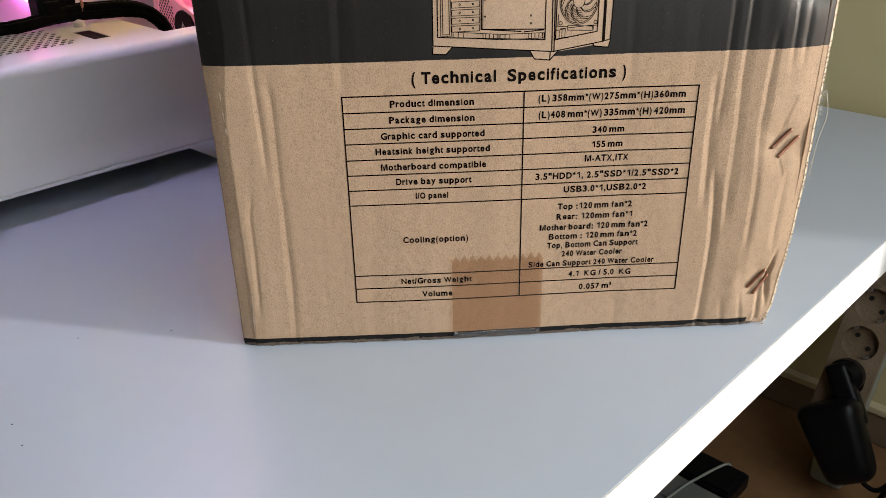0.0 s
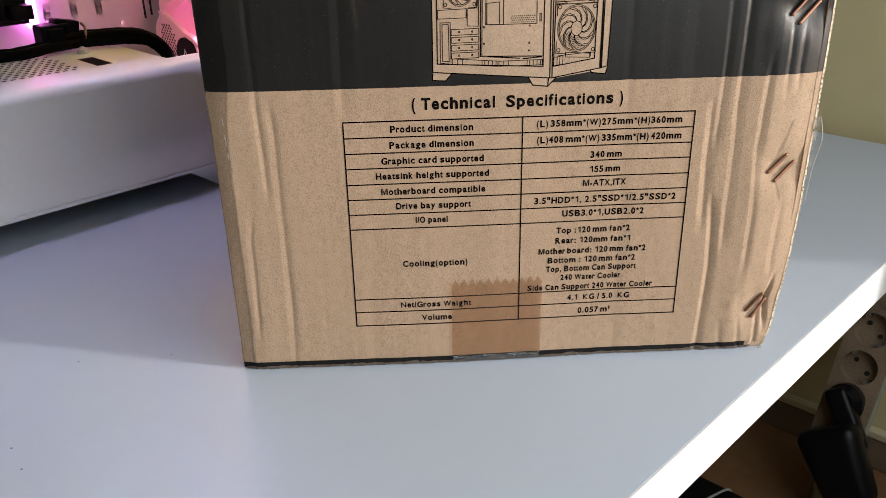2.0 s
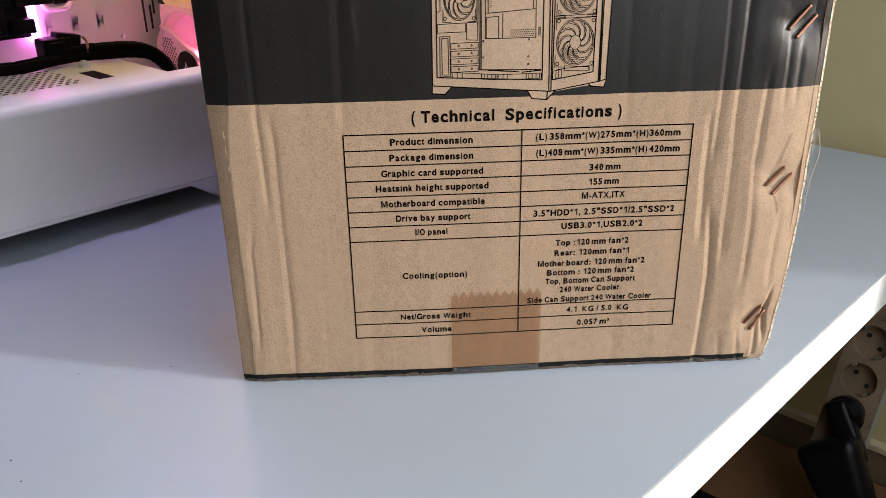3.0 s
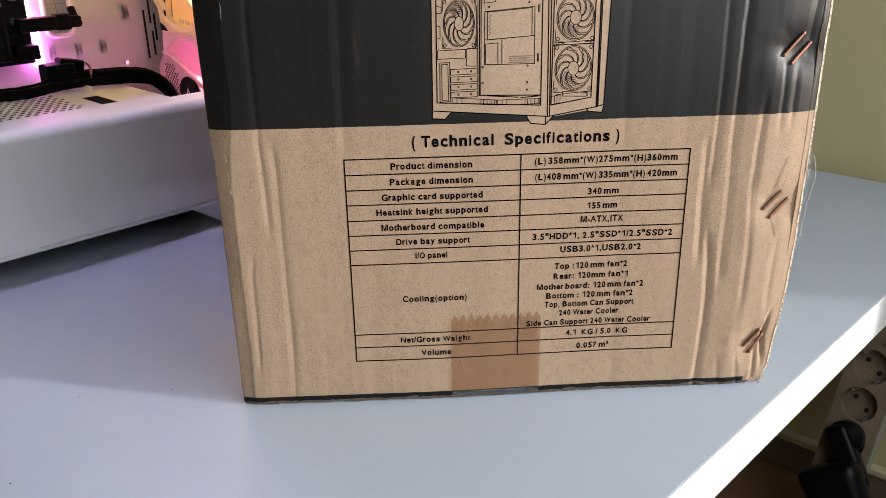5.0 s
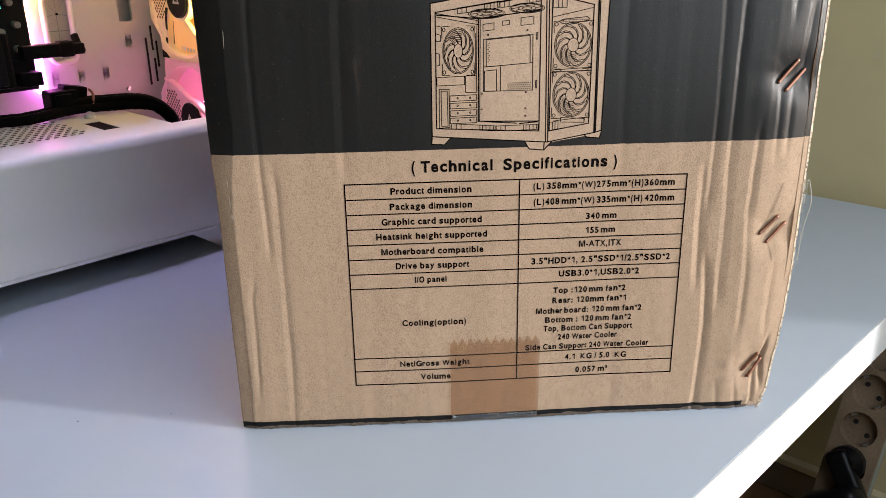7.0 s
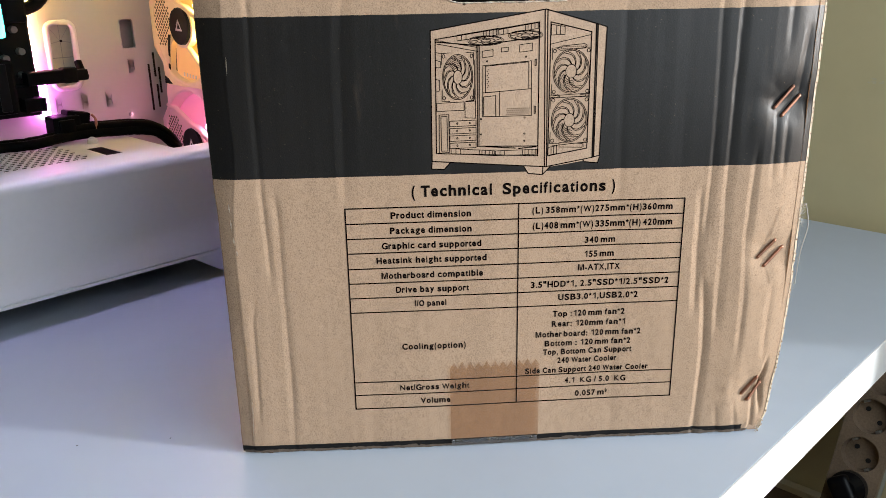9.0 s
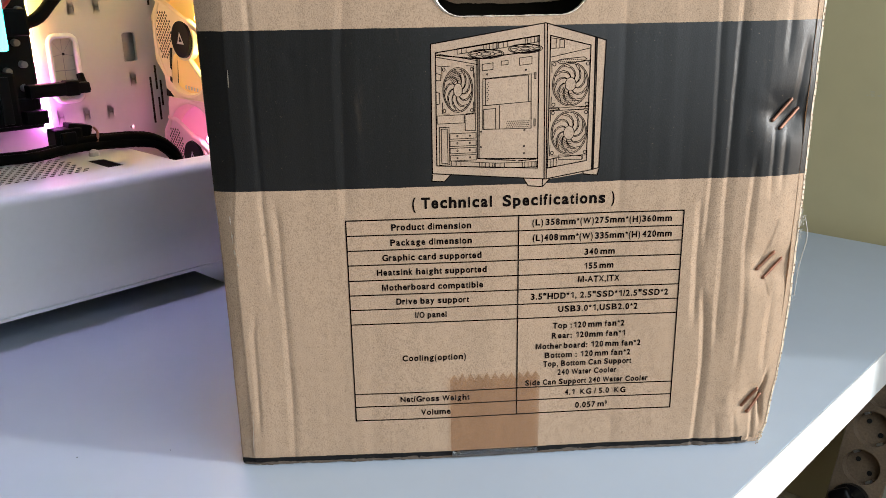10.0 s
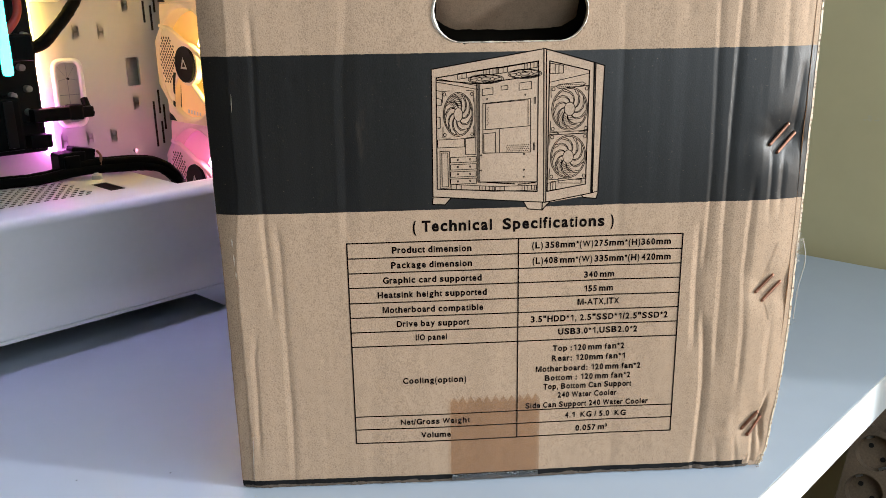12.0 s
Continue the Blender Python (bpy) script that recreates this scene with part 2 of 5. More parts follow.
def plate(x0, x1, y0, y1, holes, thick, m):
    """A flat plate with rectangular openings (x0, x1, y0, y1), lying in its own x-y plane from 0 down to -thick, placed by m."""
    bm = bmesh.new()
    xs = sorted({x0, x1, *[v for h in holes for v in h[:2]]})
    ys = sorted({y0, y1, *[v for h in holes for v in h[2:]]})
    grid = {}

    def vert(i, j):
        if (i, j) not in grid:
            grid[i, j] = bm.verts.new((xs[i], ys[j], 0))
        return grid[i, j]

    for i in range(len(xs) - 1):
        for j in range(len(ys) - 1):
            cx, cy = (xs[i] + xs[i + 1]) / 2, (ys[j] + ys[j + 1]) / 2
            if not any(h[0] < cx < h[1] and h[2] < cy < h[3] for h in holes):
                bm.faces.new((vert(i, j), vert(i + 1, j), vert(i + 1, j + 1), vert(i, j + 1)))
    top = list(bm.faces)
    got = bmesh.ops.extrude_face_region(bm, geom=top)
    bmesh.ops.translate(bm, verts=[v for v in got["geom"] if isinstance(v, bmesh.types.BMVert)], vec=(0, 0, -thick))
    bmesh.ops.transform(bm, matrix=m, verts=bm.verts)
    bmesh.ops.recalc_face_normals(bm, faces=bm.faces)
    return bm


UPRIGHT = Matrix(((1, 0, 0, 0), (0, 0, 1, 0), (0, 1, 0, 0), (0, 0, 0, 1)))  # a plate's x, y become x, z; its face looks to +y


def structure(name, bm, material, label, category):
    ob = part(name, bm, material)
    ob.matrix_world = room
    return tagged(ob, label, category, kind="structure")


# ---- room ----
WALL_U, WALL_V = 0.772, -0.62
structure("floor", box(-2.5, WALL_U, -0.7, 1.9, -0.06, 0), floor_brown, "dark brown floor under the white table", "floor")
structure("wall_back", box(WALL_U, WALL_U + 0.1, -0.7, 1.9, -0.06, 2.5), wall_paint, "olive cream painted plaster wall", "wall")
structure("wall_left", box(-2.5, WALL_U, 1.9, 2.0, -0.06, 2.5), wall_paint, "olive cream painted plaster wall", "wall")
structure("wall_front", box(-2.6, -2.5, -0.7, 2.0, -0.06, 2.5), wall_paint, "olive cream painted plaster wall", "wall")
WINDOW = (-0.46, 0.715, 0.40, 2.30)
structure("wall_right", plate(-2.5, WALL_U, -0.06, 2.5, [WINDOW], 0.08, Matrix.Translation((0, WALL_V, 0)) @ UPRIGHT), wall_paint, "olive cream painted wall with a window opening", "wall")
structure("ceiling", box(-2.6, WALL_U + 0.1, -0.7, 2.0, 2.5, 2.6), ceiling_paint, "plain white painted ceiling", "ceiling")
skirting = structure("baseboard", box(WALL_U - 0.012, WALL_U - 0.0005, WALL_V + 0.002, 1.89, 0.001, 0.046, 0.002), skirting_brown, "dull brown tile skirting along the wall", "skirting")
part("cap", box(WALL_U - 0.015, WALL_U - 0.0005, WALL_V + 0.002, 1.89, 0.0463, 0.056, 0.002), skirting_cap, skirting, "cream strip on top")
win = structure("window_1", plate(WINDOW[0], WINDOW[1], WINDOW[2], WINDOW[3], [(WINDOW[0] + 0.03, WINDOW[1] - 0.03, WINDOW[2] + 0.03, WINDOW[3] - 0.03)], 0.03, Matrix.Translation((0, WALL_V - 0.02, 0)) @ UPRIGHT), frame_white, "white framed window beside the table", "window")
pane = part("pane", box(WINDOW[0] + 0.03, WINDOW[1] - 0.03, WALL_V - 0.038, WALL_V - 0.034, WINDOW[2] + 0.03, WINDOW[3] - 0.03), glass, win)
pane.visible_shadow = False

scuff = bmesh.new()
for k in range(14):
    cv, cz, r = -0.107 + random.gauss(0, 0.005), 0.592 + random.gauss(0, 0.0012), random.uniform(0.0005, 0.0018)
    scuff.faces.new([scuff.verts.new((WALL_U - 0.0003 - 0.00002 * k, cv + r * 1.6 * math.cos(q), cz + r * 0.5 * math.sin(q))) for q in (radians(45 * i) for i in range(8))])
mark = part("scuff", scuff, plain("grey_scuff", (0.50, 0.46, 0.30), 0.9), bpy.data.objects["wall_back"], "grey scuff mark")

# ---- table ----
EDGE_V, THICK = -0.2428, 0.034
desk = thing("table", room @ pose(0.12, 0.25, 0), "white laminate table with a thick square edge", "table")


def at_desk(u0, u1, v0, v1, z0, z1, bevel=0.0):
    return box(u0 - 0.12, u1 - 0.12, v0 - 0.25, v1 - 0.25, z0, z1, bevel)


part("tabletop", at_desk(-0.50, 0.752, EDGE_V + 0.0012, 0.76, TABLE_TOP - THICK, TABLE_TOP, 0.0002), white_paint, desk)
# whiter than the tabletop: the sun's glare on this side is painted in
part("edge_banding", at_desk(-0.50, 0.752, EDGE_V, EDGE_V + 0.0011, TABLE_TOP - THICK, TABLE_TOP - 0.0001, 0.0002), frame_white, desk, "white edge strip, sun glare put into its colour")
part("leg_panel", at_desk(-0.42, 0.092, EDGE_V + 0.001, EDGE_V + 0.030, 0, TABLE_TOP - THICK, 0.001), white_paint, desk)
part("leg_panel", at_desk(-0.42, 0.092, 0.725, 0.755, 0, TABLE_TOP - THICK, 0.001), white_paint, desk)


# ---- carton ----
FACE_DROP = 0.0045  # the table lies this far below the carton's printed zero line
FACE_FOOT = -0.0032  # the face ends here, a little above the table, with a torn edge
carton = thing("cardboard_box", pose(0, 0, TABLE_TOP + FACE_DROP), "brown corrugated cardboard box with black band, dents and copper staples", "box")
BOX_H, BOX_D = 0.42, 0.405
STAPLES = ((0.3302, 0.2115), (0.3300, 0.1193), (0.3280, 0.0267))
# pressed creases: depth, width of the flank before and after the line (from x = 0 on), the line from top to foot
CREASES = (
    (0.00034, 0.0036, 0.0030, ((0.0258, 0.294), (0.0262, 0.261), (0.0251, 0.227), (0.0255, 0.178), (0.0264, 0.134), (0.0269, 0.108))),
    (0.00038, 0.0042, 0.0032, ((0.0321, 0.172), (0.0339, 0.151), (0.0336, 0.098), (0.0340, 0.052), (0.0328, -0.004))),
    (0.00036, 0.0036, 0.0022, ((0.0163, 0.104), (0.0135, 0.084), (0.0135, 0.061), (0.0122, 0.016))),
    (0.00030, 0.0060, 0.0090, ((0.0790, 0.420), (0.0788, 0.293), (0.0747, 0.248), (0.0740, 0.213), (0.0728, 0.152))),
    (0.00020, 0.0100, 0.0080, ((0.0820, 0.060), (0.0830, -0.004))),
    (0.00016, 0.0050, 0.0060, ((0.2320, 0.420), (0.2340, 0.170), (0.2350, 0.060), (0.2360, -0.004))),
    (0.00011, 0.0060, 0.0070, ((0.2560, 0.420), (0.2550, 0.262), (0.2560, 0.130), (0.2570, -0.004))),
    (0.00013, 0.0080, 0.0070, ((0.2680, 0.420), (0.2690, 0.262), (0.2700, 0.150), (0.2700, 0.080))),
    (0.00060, 0.0032, 0.0048, ((0.2860, 0.420), (0.2864, 0.290), (0.2873, 0.253), (0.2885, 0.195), (0.2877, 0.130))),
    (0.00075, 0.0032, 0.0052, ((0.2988, 0.420), (0.2989, 0.290), (0.2984, 0.234), (0.2980, 0.160), (0.2991, 0.125), (0.2992, 0.066))),
    (0.00090, 0.0045, 0.0060, ((0.2835, 0.166), (0.2836, 0.125), (0.2851, 0.079))),
    (0.00105, 0.0036, 0.0056, ((0.2888, 0.108), (0.2914, 0.080), (0.2924, 0.057), (0.2914, 0.026), (0.2905, -0.004))),
    (0.00075, 0.0036, 0.0042, ((0.3150, 0.190), (0.3129, 0.132), (0.3160, 0.087), (0.3150, 0.050))),
    (0.00055, 0.0050, 0.0040, ((0.3348, 0.105), (0.3330, 0.067), (0.3334, 0.044))),
    (0.00200, 0.0030, 0.0028, ((0.3372, 0.050), (0.3339, 0.030), (0.3351, 0.004))),
    (0.00120, 0.0028, 0.0030, ((0.3291, 0.033), (0.3293, -0.004))),
    (0.00060, 0.0030, 0.0030, ((0.3035, 0.020), (0.3061, -0.004))),
    (0.00080, 0.0028, 0.0024, ((0.3158, 0.020), (0.3191, -0.004))),
    (0.00055, 0.0045, 0.0040, ((0.3255, 0.420), (0.3264, 0.290), (0.3280, 0.265), (0.3276, 0.238))),
    (0.00110, 0.0050, 0.0040, ((0.3405, 0.256), (0.3383, 0.230), (0.3373, 0.206))),
    (0.00060, 0.0035, 0.0030, ((0.3245, 0.207), (0.3251, 0.200), (0.3254, 0.160))),
    (0.00070, 0.0035, 0.0030, ((0.3320, 0.203), (0.3323, 0.197), (0.3323, 0.162))),
    (0.00050, 0.0040, 0.0050, ((0.3060, 0.420), (0.3070, 0.270))), (0.00040, 0.0050, 0.0030, ((0.3380, 0.420), (0.3390, 0.266))),
)


def along(line, z):
    """Where a line of (x, z), given from top to foot, runs at the height z."""
    for (xa, za), (xb, zb) in zip(line, line[1:]):
        if z >= zb or (xb, zb) == line[-1]:
            t = min(1.0, max(0.0, (z - za) / (zb - za)))
            return xa + (xb - xa) * t


LEFT_END = ((-0.0030, 0.420), (-0.0028, 0.237), (-0.0020, 0.170), (-0.0011, 0.150), (-0.0009, 0.0))
CORNER = ((0.0128, 0.420), (0.0125, 0.277), (0.0112, 0.244), (0.0118, 0.192), (0.0104, 0.172), (0.0071, 0.142), (0.0075, 0.080), (0.0070, 0.0))


def left_end(z):
    """Where the face turns into the other side: the carton bulges a little towards its top."""
    return along(LEFT_END, z) + 0.0003 * noise.noise((z * 60, 6, 1))


def right_end(z):
    """Where the face ends: the carton leans out a little towards its top."""
    t = min(1.0, max(0.0, z / 0.12))
    return 0.3384 + 0.0095 * (t * (2 - t)) - 0.0026 * max(0.0, 1 - max(z, 0.0) / 0.010) ** 2 + 0.0004 * noise.noise((z * 90, 3, 1))


@lru_cache(maxsize=6000)
def creases_at(z):
    """Place, depth and flanks of the creases that cross the height z, and the place of the worn corner."""
    found = []
    for k, (depth, before, after, line) in enumerate(CREASES):
        if line[-1][1] <= z <= line[0][1]:
            ends = min(1.0, (line[0][1] - z) / 0.014, (z - line[-1][1]) / 0.014 if line[-1][1] > 0 else 1.0)
            x = along(line, z) + 0.00022 * noise.noise((z * 40, k * 3.7, 0.5)) + 0.00025 * noise.noise((z * 170, k * 3.7, 0.9))
            found.append((x, 1.1 * depth * ends * (1 + 0.35 * noise.noise((z * 26, k * 5.3, 1.5))), 0.8 * before * (1 + 0.25 * noise.noise((z * 22, k * 2.9, 3.5))), after * (1 + 0.25 * noise.noise((z * 22, k * 4.1, 6.5)))))
    return found, along(CORNER, z) + 0.0006 * noise.noise((z * 40, 2, 7)) + 0.0003 * noise.noise((z * 160, 5, 7))


def bow(x):
    """The wide face bulges a little and kinks at an old fold."""
    if x < 0.232:
        return 0.0009 - 0.125 * (x - 0.10) ** 2
    d = min(x - 0.232, 0.068)
    return 0.0009 - 0.125 * 0.132 ** 2 + 0.018 * d * (1 - d / 0.136)


def relief(x, z):
    """How far the face stands out towards the front."""
    y = 0.000009 * math.sin(2 * math.pi * x / 0.0062) + bow(x)
    found, corner = creases_at(round(z, 5))
    if x < corner + 0.001:
        d = corner + 0.001 - x
        y -= 0.165 * d * min(1.0, d / 0.002) + 5.0 * d * d
    for xc, depth, before, after in found:
        d = x - xc
        if -before < d < after:
            t = 1 + d / before if d < 0 else (1 - d / after) ** 1.5
            y -= depth * t
    for sx, sz in STAPLES:
        dx, dz = (x - sx) / 0.014, (z - sz) / 0.011
        if dx * dx + dz * dz < 9:
            turn = math.atan2(dz, dx)
            r2 = (dx * dx + dz * dz) * (1 + 0.45 * noise.noise((math.cos(turn) * 2.2, math.sin(turn) * 2.2, sz * 50)))
            y -= 0.0027 * math.exp(-r2)
            y += 0.0007 * math.exp(-(((x - sx + 0.017) / 0.006) ** 2 + ((z - sz + 0.004) / 0.018) ** 2))
    right = max(0.0, (x - 0.27) / 0.07)
    y += 0.0004 * right * noise.noise((x * 60, z * 11, 5.0)) + 0.00008 * right * noise.noise((x * 210, z * 40, 7.0))
    if x > 0.318:  # the face rounds back before its cut edge
        y -= 0.08 * (x - 0.318) + 5.5 * (x - 0.318) ** 2
    left = max(0.0, 1 - x / 0.03)
    y += 0.0003 * left * noise.noise((x * 90, z * 25, 9.0))
    y += 0.0006 * noise.noise((x * 12, z * 7, 4.0)) + 0.00003 * noise.noise((x * 130, z * 16, 6.0))
    for dx, dz, r, h in DINGS:
        q = ((x - dx) / r) ** 2 + ((z - dz) / r) ** 2
        if q < 6:
            y -= h * math.exp(-q)
    if z < 0.006:
        y -= 0.0003 * (1 - z / 0.006) ** 2
    return y


# small knocks in the face
DINGS = ((0.0560, 0.083, 0.0016, 0.00030), (0.1180, 0.0790, 0.0030, 0.00030), (0.0960, 0.0800, 0.0050, -0.00025), (0.3105, 0.0280, 0.0030, -0.0004), (0.0540, 0.030, 0.0016, 0.0002), (0.0460, 0.250, 0.003, 0.0002), (0.2700, 0.285, 0.004, 0.0003), (0.2620, 0.046, 0.004, 0.0003))


HOLE_X, HOLE_Z, HOLE_L, HOLE_R = 0.1688, 0.2860, 0.0866, 0.0165


def slot_distance(x, z):
    """Distance outside the handle slot (minus inside), and the way out."""
    half = HOLE_L / 2 - HOLE_R
    px = min(max(x - HOLE_X, -half), half)
    dx, dz = x - HOLE_X - px, z - HOLE_Z
    d = math.hypot(dx, dz)
    return d - HOLE_R, (dx / (d or 1), dz / (d or 1))


def front_panel():
    bm = bmesh.new()
    nx, nz = 600, 240
    rows = []
    for j in range(nz + 1):
        z = (BOX_H - FACE_FOOT) * j / nz + FACE_FOOT
        row = []
        for i in range(nx + 1):
            x = left_end(z) + (right_end(z) - left_end(z)) * i / nx
            d, out = slot_distance(x, z)
            if abs(d) < 0.0009:
                rag = 0.0010 * noise.noise((x * 500, z * 500, 1)) + 0.0008 * noise.noise((x * 130, z * 130, 4))
                x, z1 = x + (rag - d) * out[0], z + (rag - d) * out[1]
            else:
                z1 = z
            bottom = 0.0006 * noise.noise((x * 120, 0, 8)) + 0.0005 * noise.noise((x * 480, 0, 5)) if j == 0 else 0
            row.append(bm.verts.new((x, -relief(x, z1), z1 + bottom)))
        rows.append(row)
    for j in range(nz):
        for i in range(nx):
            z = (BOX_H - FACE_FOOT) * (j + 0.5) / nz + FACE_FOOT
            x = left_end(z) + (right_end(z) - left_end(z)) * (i + 0.5) / nx
            if slot_distance(x, z)[0] > 0:
                bm.faces.new((rows[j][i], rows[j][i + 1], rows[j + 1][i + 1], rows[j + 1][i]))
    bmesh.ops.delete(bm, geom=[v for v in bm.verts if not v.link_faces], context="VERTS")
    rim = [e for e in bm.edges if e.is_boundary]
    got = bmesh.ops.extrude_edge_only(bm, edges=rim)
    verts = [v for v in got["geom"] if isinstance(v, bmesh.types.BMVert)]
    bmesh.ops.translate(bm, verts=verts, vec=(0, 0.0042, 0))
    for f in got["geom"]:
        if isinstance(f, bmesh.types.BMFace):
            f.material_index = 1
    return bm


part("front_panel", front_panel(), (kraft_print, kraft_pale), carton, smooth=True)


def back_liner():
    """The inner face of the front, 4 mm behind it, with the slot cut through."""
    bm = bmesh.new()
    half, n = HOLE_L / 2 - HOLE_R, 12
    ring = [(HOLE_X + s * half + HOLE_R * math.cos(a), HOLE_Z + HOLE_R * math.sin(a)) for s, a0 in ((1, -90), (-1, 90)) for a in (radians(a0 + 180 * k / n) for k in range(n + 1))]
    outer = [(min(max(x + (x - HOLE_X) * 40, 0.004), 0.334), 0.002 if z < HOLE_Z else BOX_H - 0.002) for x, z in ring]
    a = [bm.verts.new((x, 0.0068, z)) for x, z in ring]
    b = [bm.verts.new((x, 0.0068, z)) for x, z in outer]
    for k in range(len(ring)):
        q = (k + 1) % len(ring)
        bm.faces.new((a[k], b[k], b[q], a[q]))
    bmesh.ops.solidify(bm, geom=bm.faces[:], thickness=0.001)
    return bm


part("inner_liner", back_liner(), kraft_plain, carton)


def side_panel(x_of, grain):
    bm = bmesh.new()
    n, rows = 42, []
    for j in range(n + 1):
        z = BOX_H * j / n if j else -FACE_DROP
        x0 = x_of(z)
        rows.append([bm.verts.new((x0 + 0.0010 * noise.noise((y * 20, z * 20, grain)) * (1 if 0.01 < y < 0.39 else 0), y, max(0.0002 - FACE_DROP, z))) for y in (0.006, 0.06, 0.12, 0.2, 0.3, 0.36, BOX_D - 0.004)])
    for a, b in zip(rows, rows[1:]):
        for k in range(6):
            bm.faces.new((a[k], a[k + 1], b[k + 1], b[k]))
    bmesh.ops.solidify(bm, geom=bm.faces[:], thickness=0.004)
    return part("side_panel", bm, kraft_plain, carton)


side_panel(lambda z: left_end(z) + 0.0042, 1)
side_panel(lambda z: right_end(z) - 0.0042, 2)
part("back_panel", box(0.001, 0.337, BOX_D - 0.004, BOX_D, 0.0002 - FACE_DROP, BOX_H, 0.001), kraft_plain, carton)
part("bottom", box(0.003, 0.3345, 0.0035, BOX_D - 0.005, 0.0002 - FACE_DROP, 0.0042 - FACE_DROP, 0.001), kraft_plain, carton)


def torn_foot():
    """The torn brown edge of the bottom fold, showing under the black line."""
    bm, prev = bmesh.new(), None
    for k in range(520):
        x = 0.0005 + 0.3285 * k / 519
        y = -relief(x, FACE_FOOT) - 0.0003 - 0.0002 * noise.noise((x * 300, 5, 6))
        up = 0.0011 + 0.0024 * max(0, noise.noise((x * 60, 2, 2))) + 0.0006 * noise.noise((x * 160, 1, 6)) + 0.0004 * noise.noise((x * 420, 1, 6))
        down = -0.0006 + 0.0006 * noise.noise((x * 90, 7, 1)) + 0.0003 * noise.noise((x * 380, 7, 1))
        now = [bm.verts.new((x, y, FACE_FOOT + max(up, down + 0.0001))), bm.verts.new((x, y + 0.0002, FACE_FOOT + down)), bm.verts.new((x, y + 0.003, FACE_FOOT + down))]
        if prev:
            bm.faces.new((prev[0], now[0], now[1], prev[1])), bm.faces.new((prev[1], now[1], now[2], prev[2]))
        prev = now
    return bm


part("torn_foot", torn_foot(), kraft_torn, carton, "torn brown edge along the bottom")
for x0, x1, y0, y1, up in ((0.002, 0.338, 0.003, 0.2015, 0.0045), (0.002, 0.338, 0.2035, BOX_D, 0.0045)):
    part("top_flap", box(x0, x1, y0, y1, BOX_H + up, BOX_H + up + 0.0042, 0.001), kraft_plain, carton)
for x0, x1 in ((0.002, 0.168), (0.172, 0.338)):
    part("inner_flap", box(x0, x1, 0.003, BOX_D, BOX_H, BOX_H + 0.0042, 0.001), kraft_plain, carton)
# the punched tongue of the handle, pushed inwards from its upper fold, its lower edge torn
def tongue():
    bm, rows, nx = bmesh.new(), [], 60
    for j in range(15):
        row = []
        for i in range(nx + 1):
            x = -0.0405 + 0.081 * i / nx
            low = -0.0272 + 0.006 * max(0.0, (abs(x) - 0.028) / 0.0125) ** 2 + 0.0005 * noise.noise((x * 160, 1, 3)) + 0.0005 * noise.noise((x * 600, 4, 3))
            z = low * j / 14
            row.append(bm.verts.new((x, -0.0016 + 0.0012 * noise.noise((x * 40, z * 25, 6)) + 0.004 * (x / 0.04) ** 2 * (j / 14), z)))
        rows.append(row)
    for a, b in zip(rows, rows[1:]):
        for i in range(nx):
            f = bm.faces.new((a[i], b[i], b[i + 1], a[i + 1]))
    bmesh.ops.solidify(bm, geom=bm.faces[:], thickness=-0.0032)
    bm.normal_update()
    for f in bm.faces:
        f.material_index = 1 if abs(f.normal.y) < 0.5 else 0
    bmesh.ops.transform(bm, matrix=Matrix.Translation((HOLE_X, 0.009, HOLE_Z + HOLE_R - 0.002)) @ Matrix.Rotation(radians(27), 4, "X"), verts=bm.verts)
    return bm


part("handle_flap", tongue(), (kraft_plain, kraft_pale), carton, "brown tongue pushed in")


def torn_rim():
    """A ragged band of pale paper round the lower half of the slot, thickest at one end."""
    bm, prev = bmesh.new(), None
    half = HOLE_L / 2 - HOLE_R
    path = [(-half, a) for a in range(150, 271, 2)] + [(-half + 2 * half * k / 60, 270) for k in range(1, 60)] + [(half, a) for a in range(270, 391, 2)]
    for cx, a in path:
        c, s = math.cos(radians(a)), math.sin(radians(a))
        px, pz = HOLE_X + cx + HOLE_R * c, HOLE_Z + HOLE_R * s
        thick = 0.0001 + 0.0013 * max(0.0, 1 - abs(a - 195) / 60) + 0.0004 * random.random() + 0.0005 * max(0, noise.noise((px * 200, pz * 200, 2)))
        y = -relief(px, pz)
        now = [bm.verts.new((px + c * e, y + d, pz + s * e)) for e, d in ((thick * 0.6 - 0.0001, -0.00012), (-0.0003, -0.0005 - 0.0004 * random.random()), (-thick * 0.6 - 0.0003, 0.0006), (-0.0002, 0.0042))]
        if prev:
            for k in range(3):
                bm.faces.new((prev[k], now[k], now[k + 1], prev[k + 1]))
        prev = now
    return bm


part("torn_rim", torn_rim(), kraft_white, carton, "pale torn paper round the handle slot")


# dark block added inside to stand for the shade seen through the slot
part("slot_dark_block", box(0.03, 0.31, 0.045, 0.38, 0.02, 0.40, 0.004), hollow_dark, carton, "dark block added as shade behind the handle slot")


# the raw cut edge, pale, with the flutes showing as small dark holes
def cut_edge():
    bm = bmesh.new()
    prev = None
    for j in range(141):
        z = BOX_H * j / 140 if j else 0.0003 - FACE_DROP
        x, y = right_end(z), -relief(right_end(z), z)
        w = 0.0011 + 0.0005 * noise.noise((z * 200, 1, 1))
        now = [bm.verts.new((x - 0.0004, y - 0.0004, z)), bm.verts.new((x + w, y + 0.0004, z)), bm.verts.new((x + w, y + 0.004, z))]
        if prev:
            bm.faces.new((prev[0], now[0], now[1], prev[1])), bm.faces.new((prev[1], now[1], now[2], prev[2]))
        prev = now
    return bm


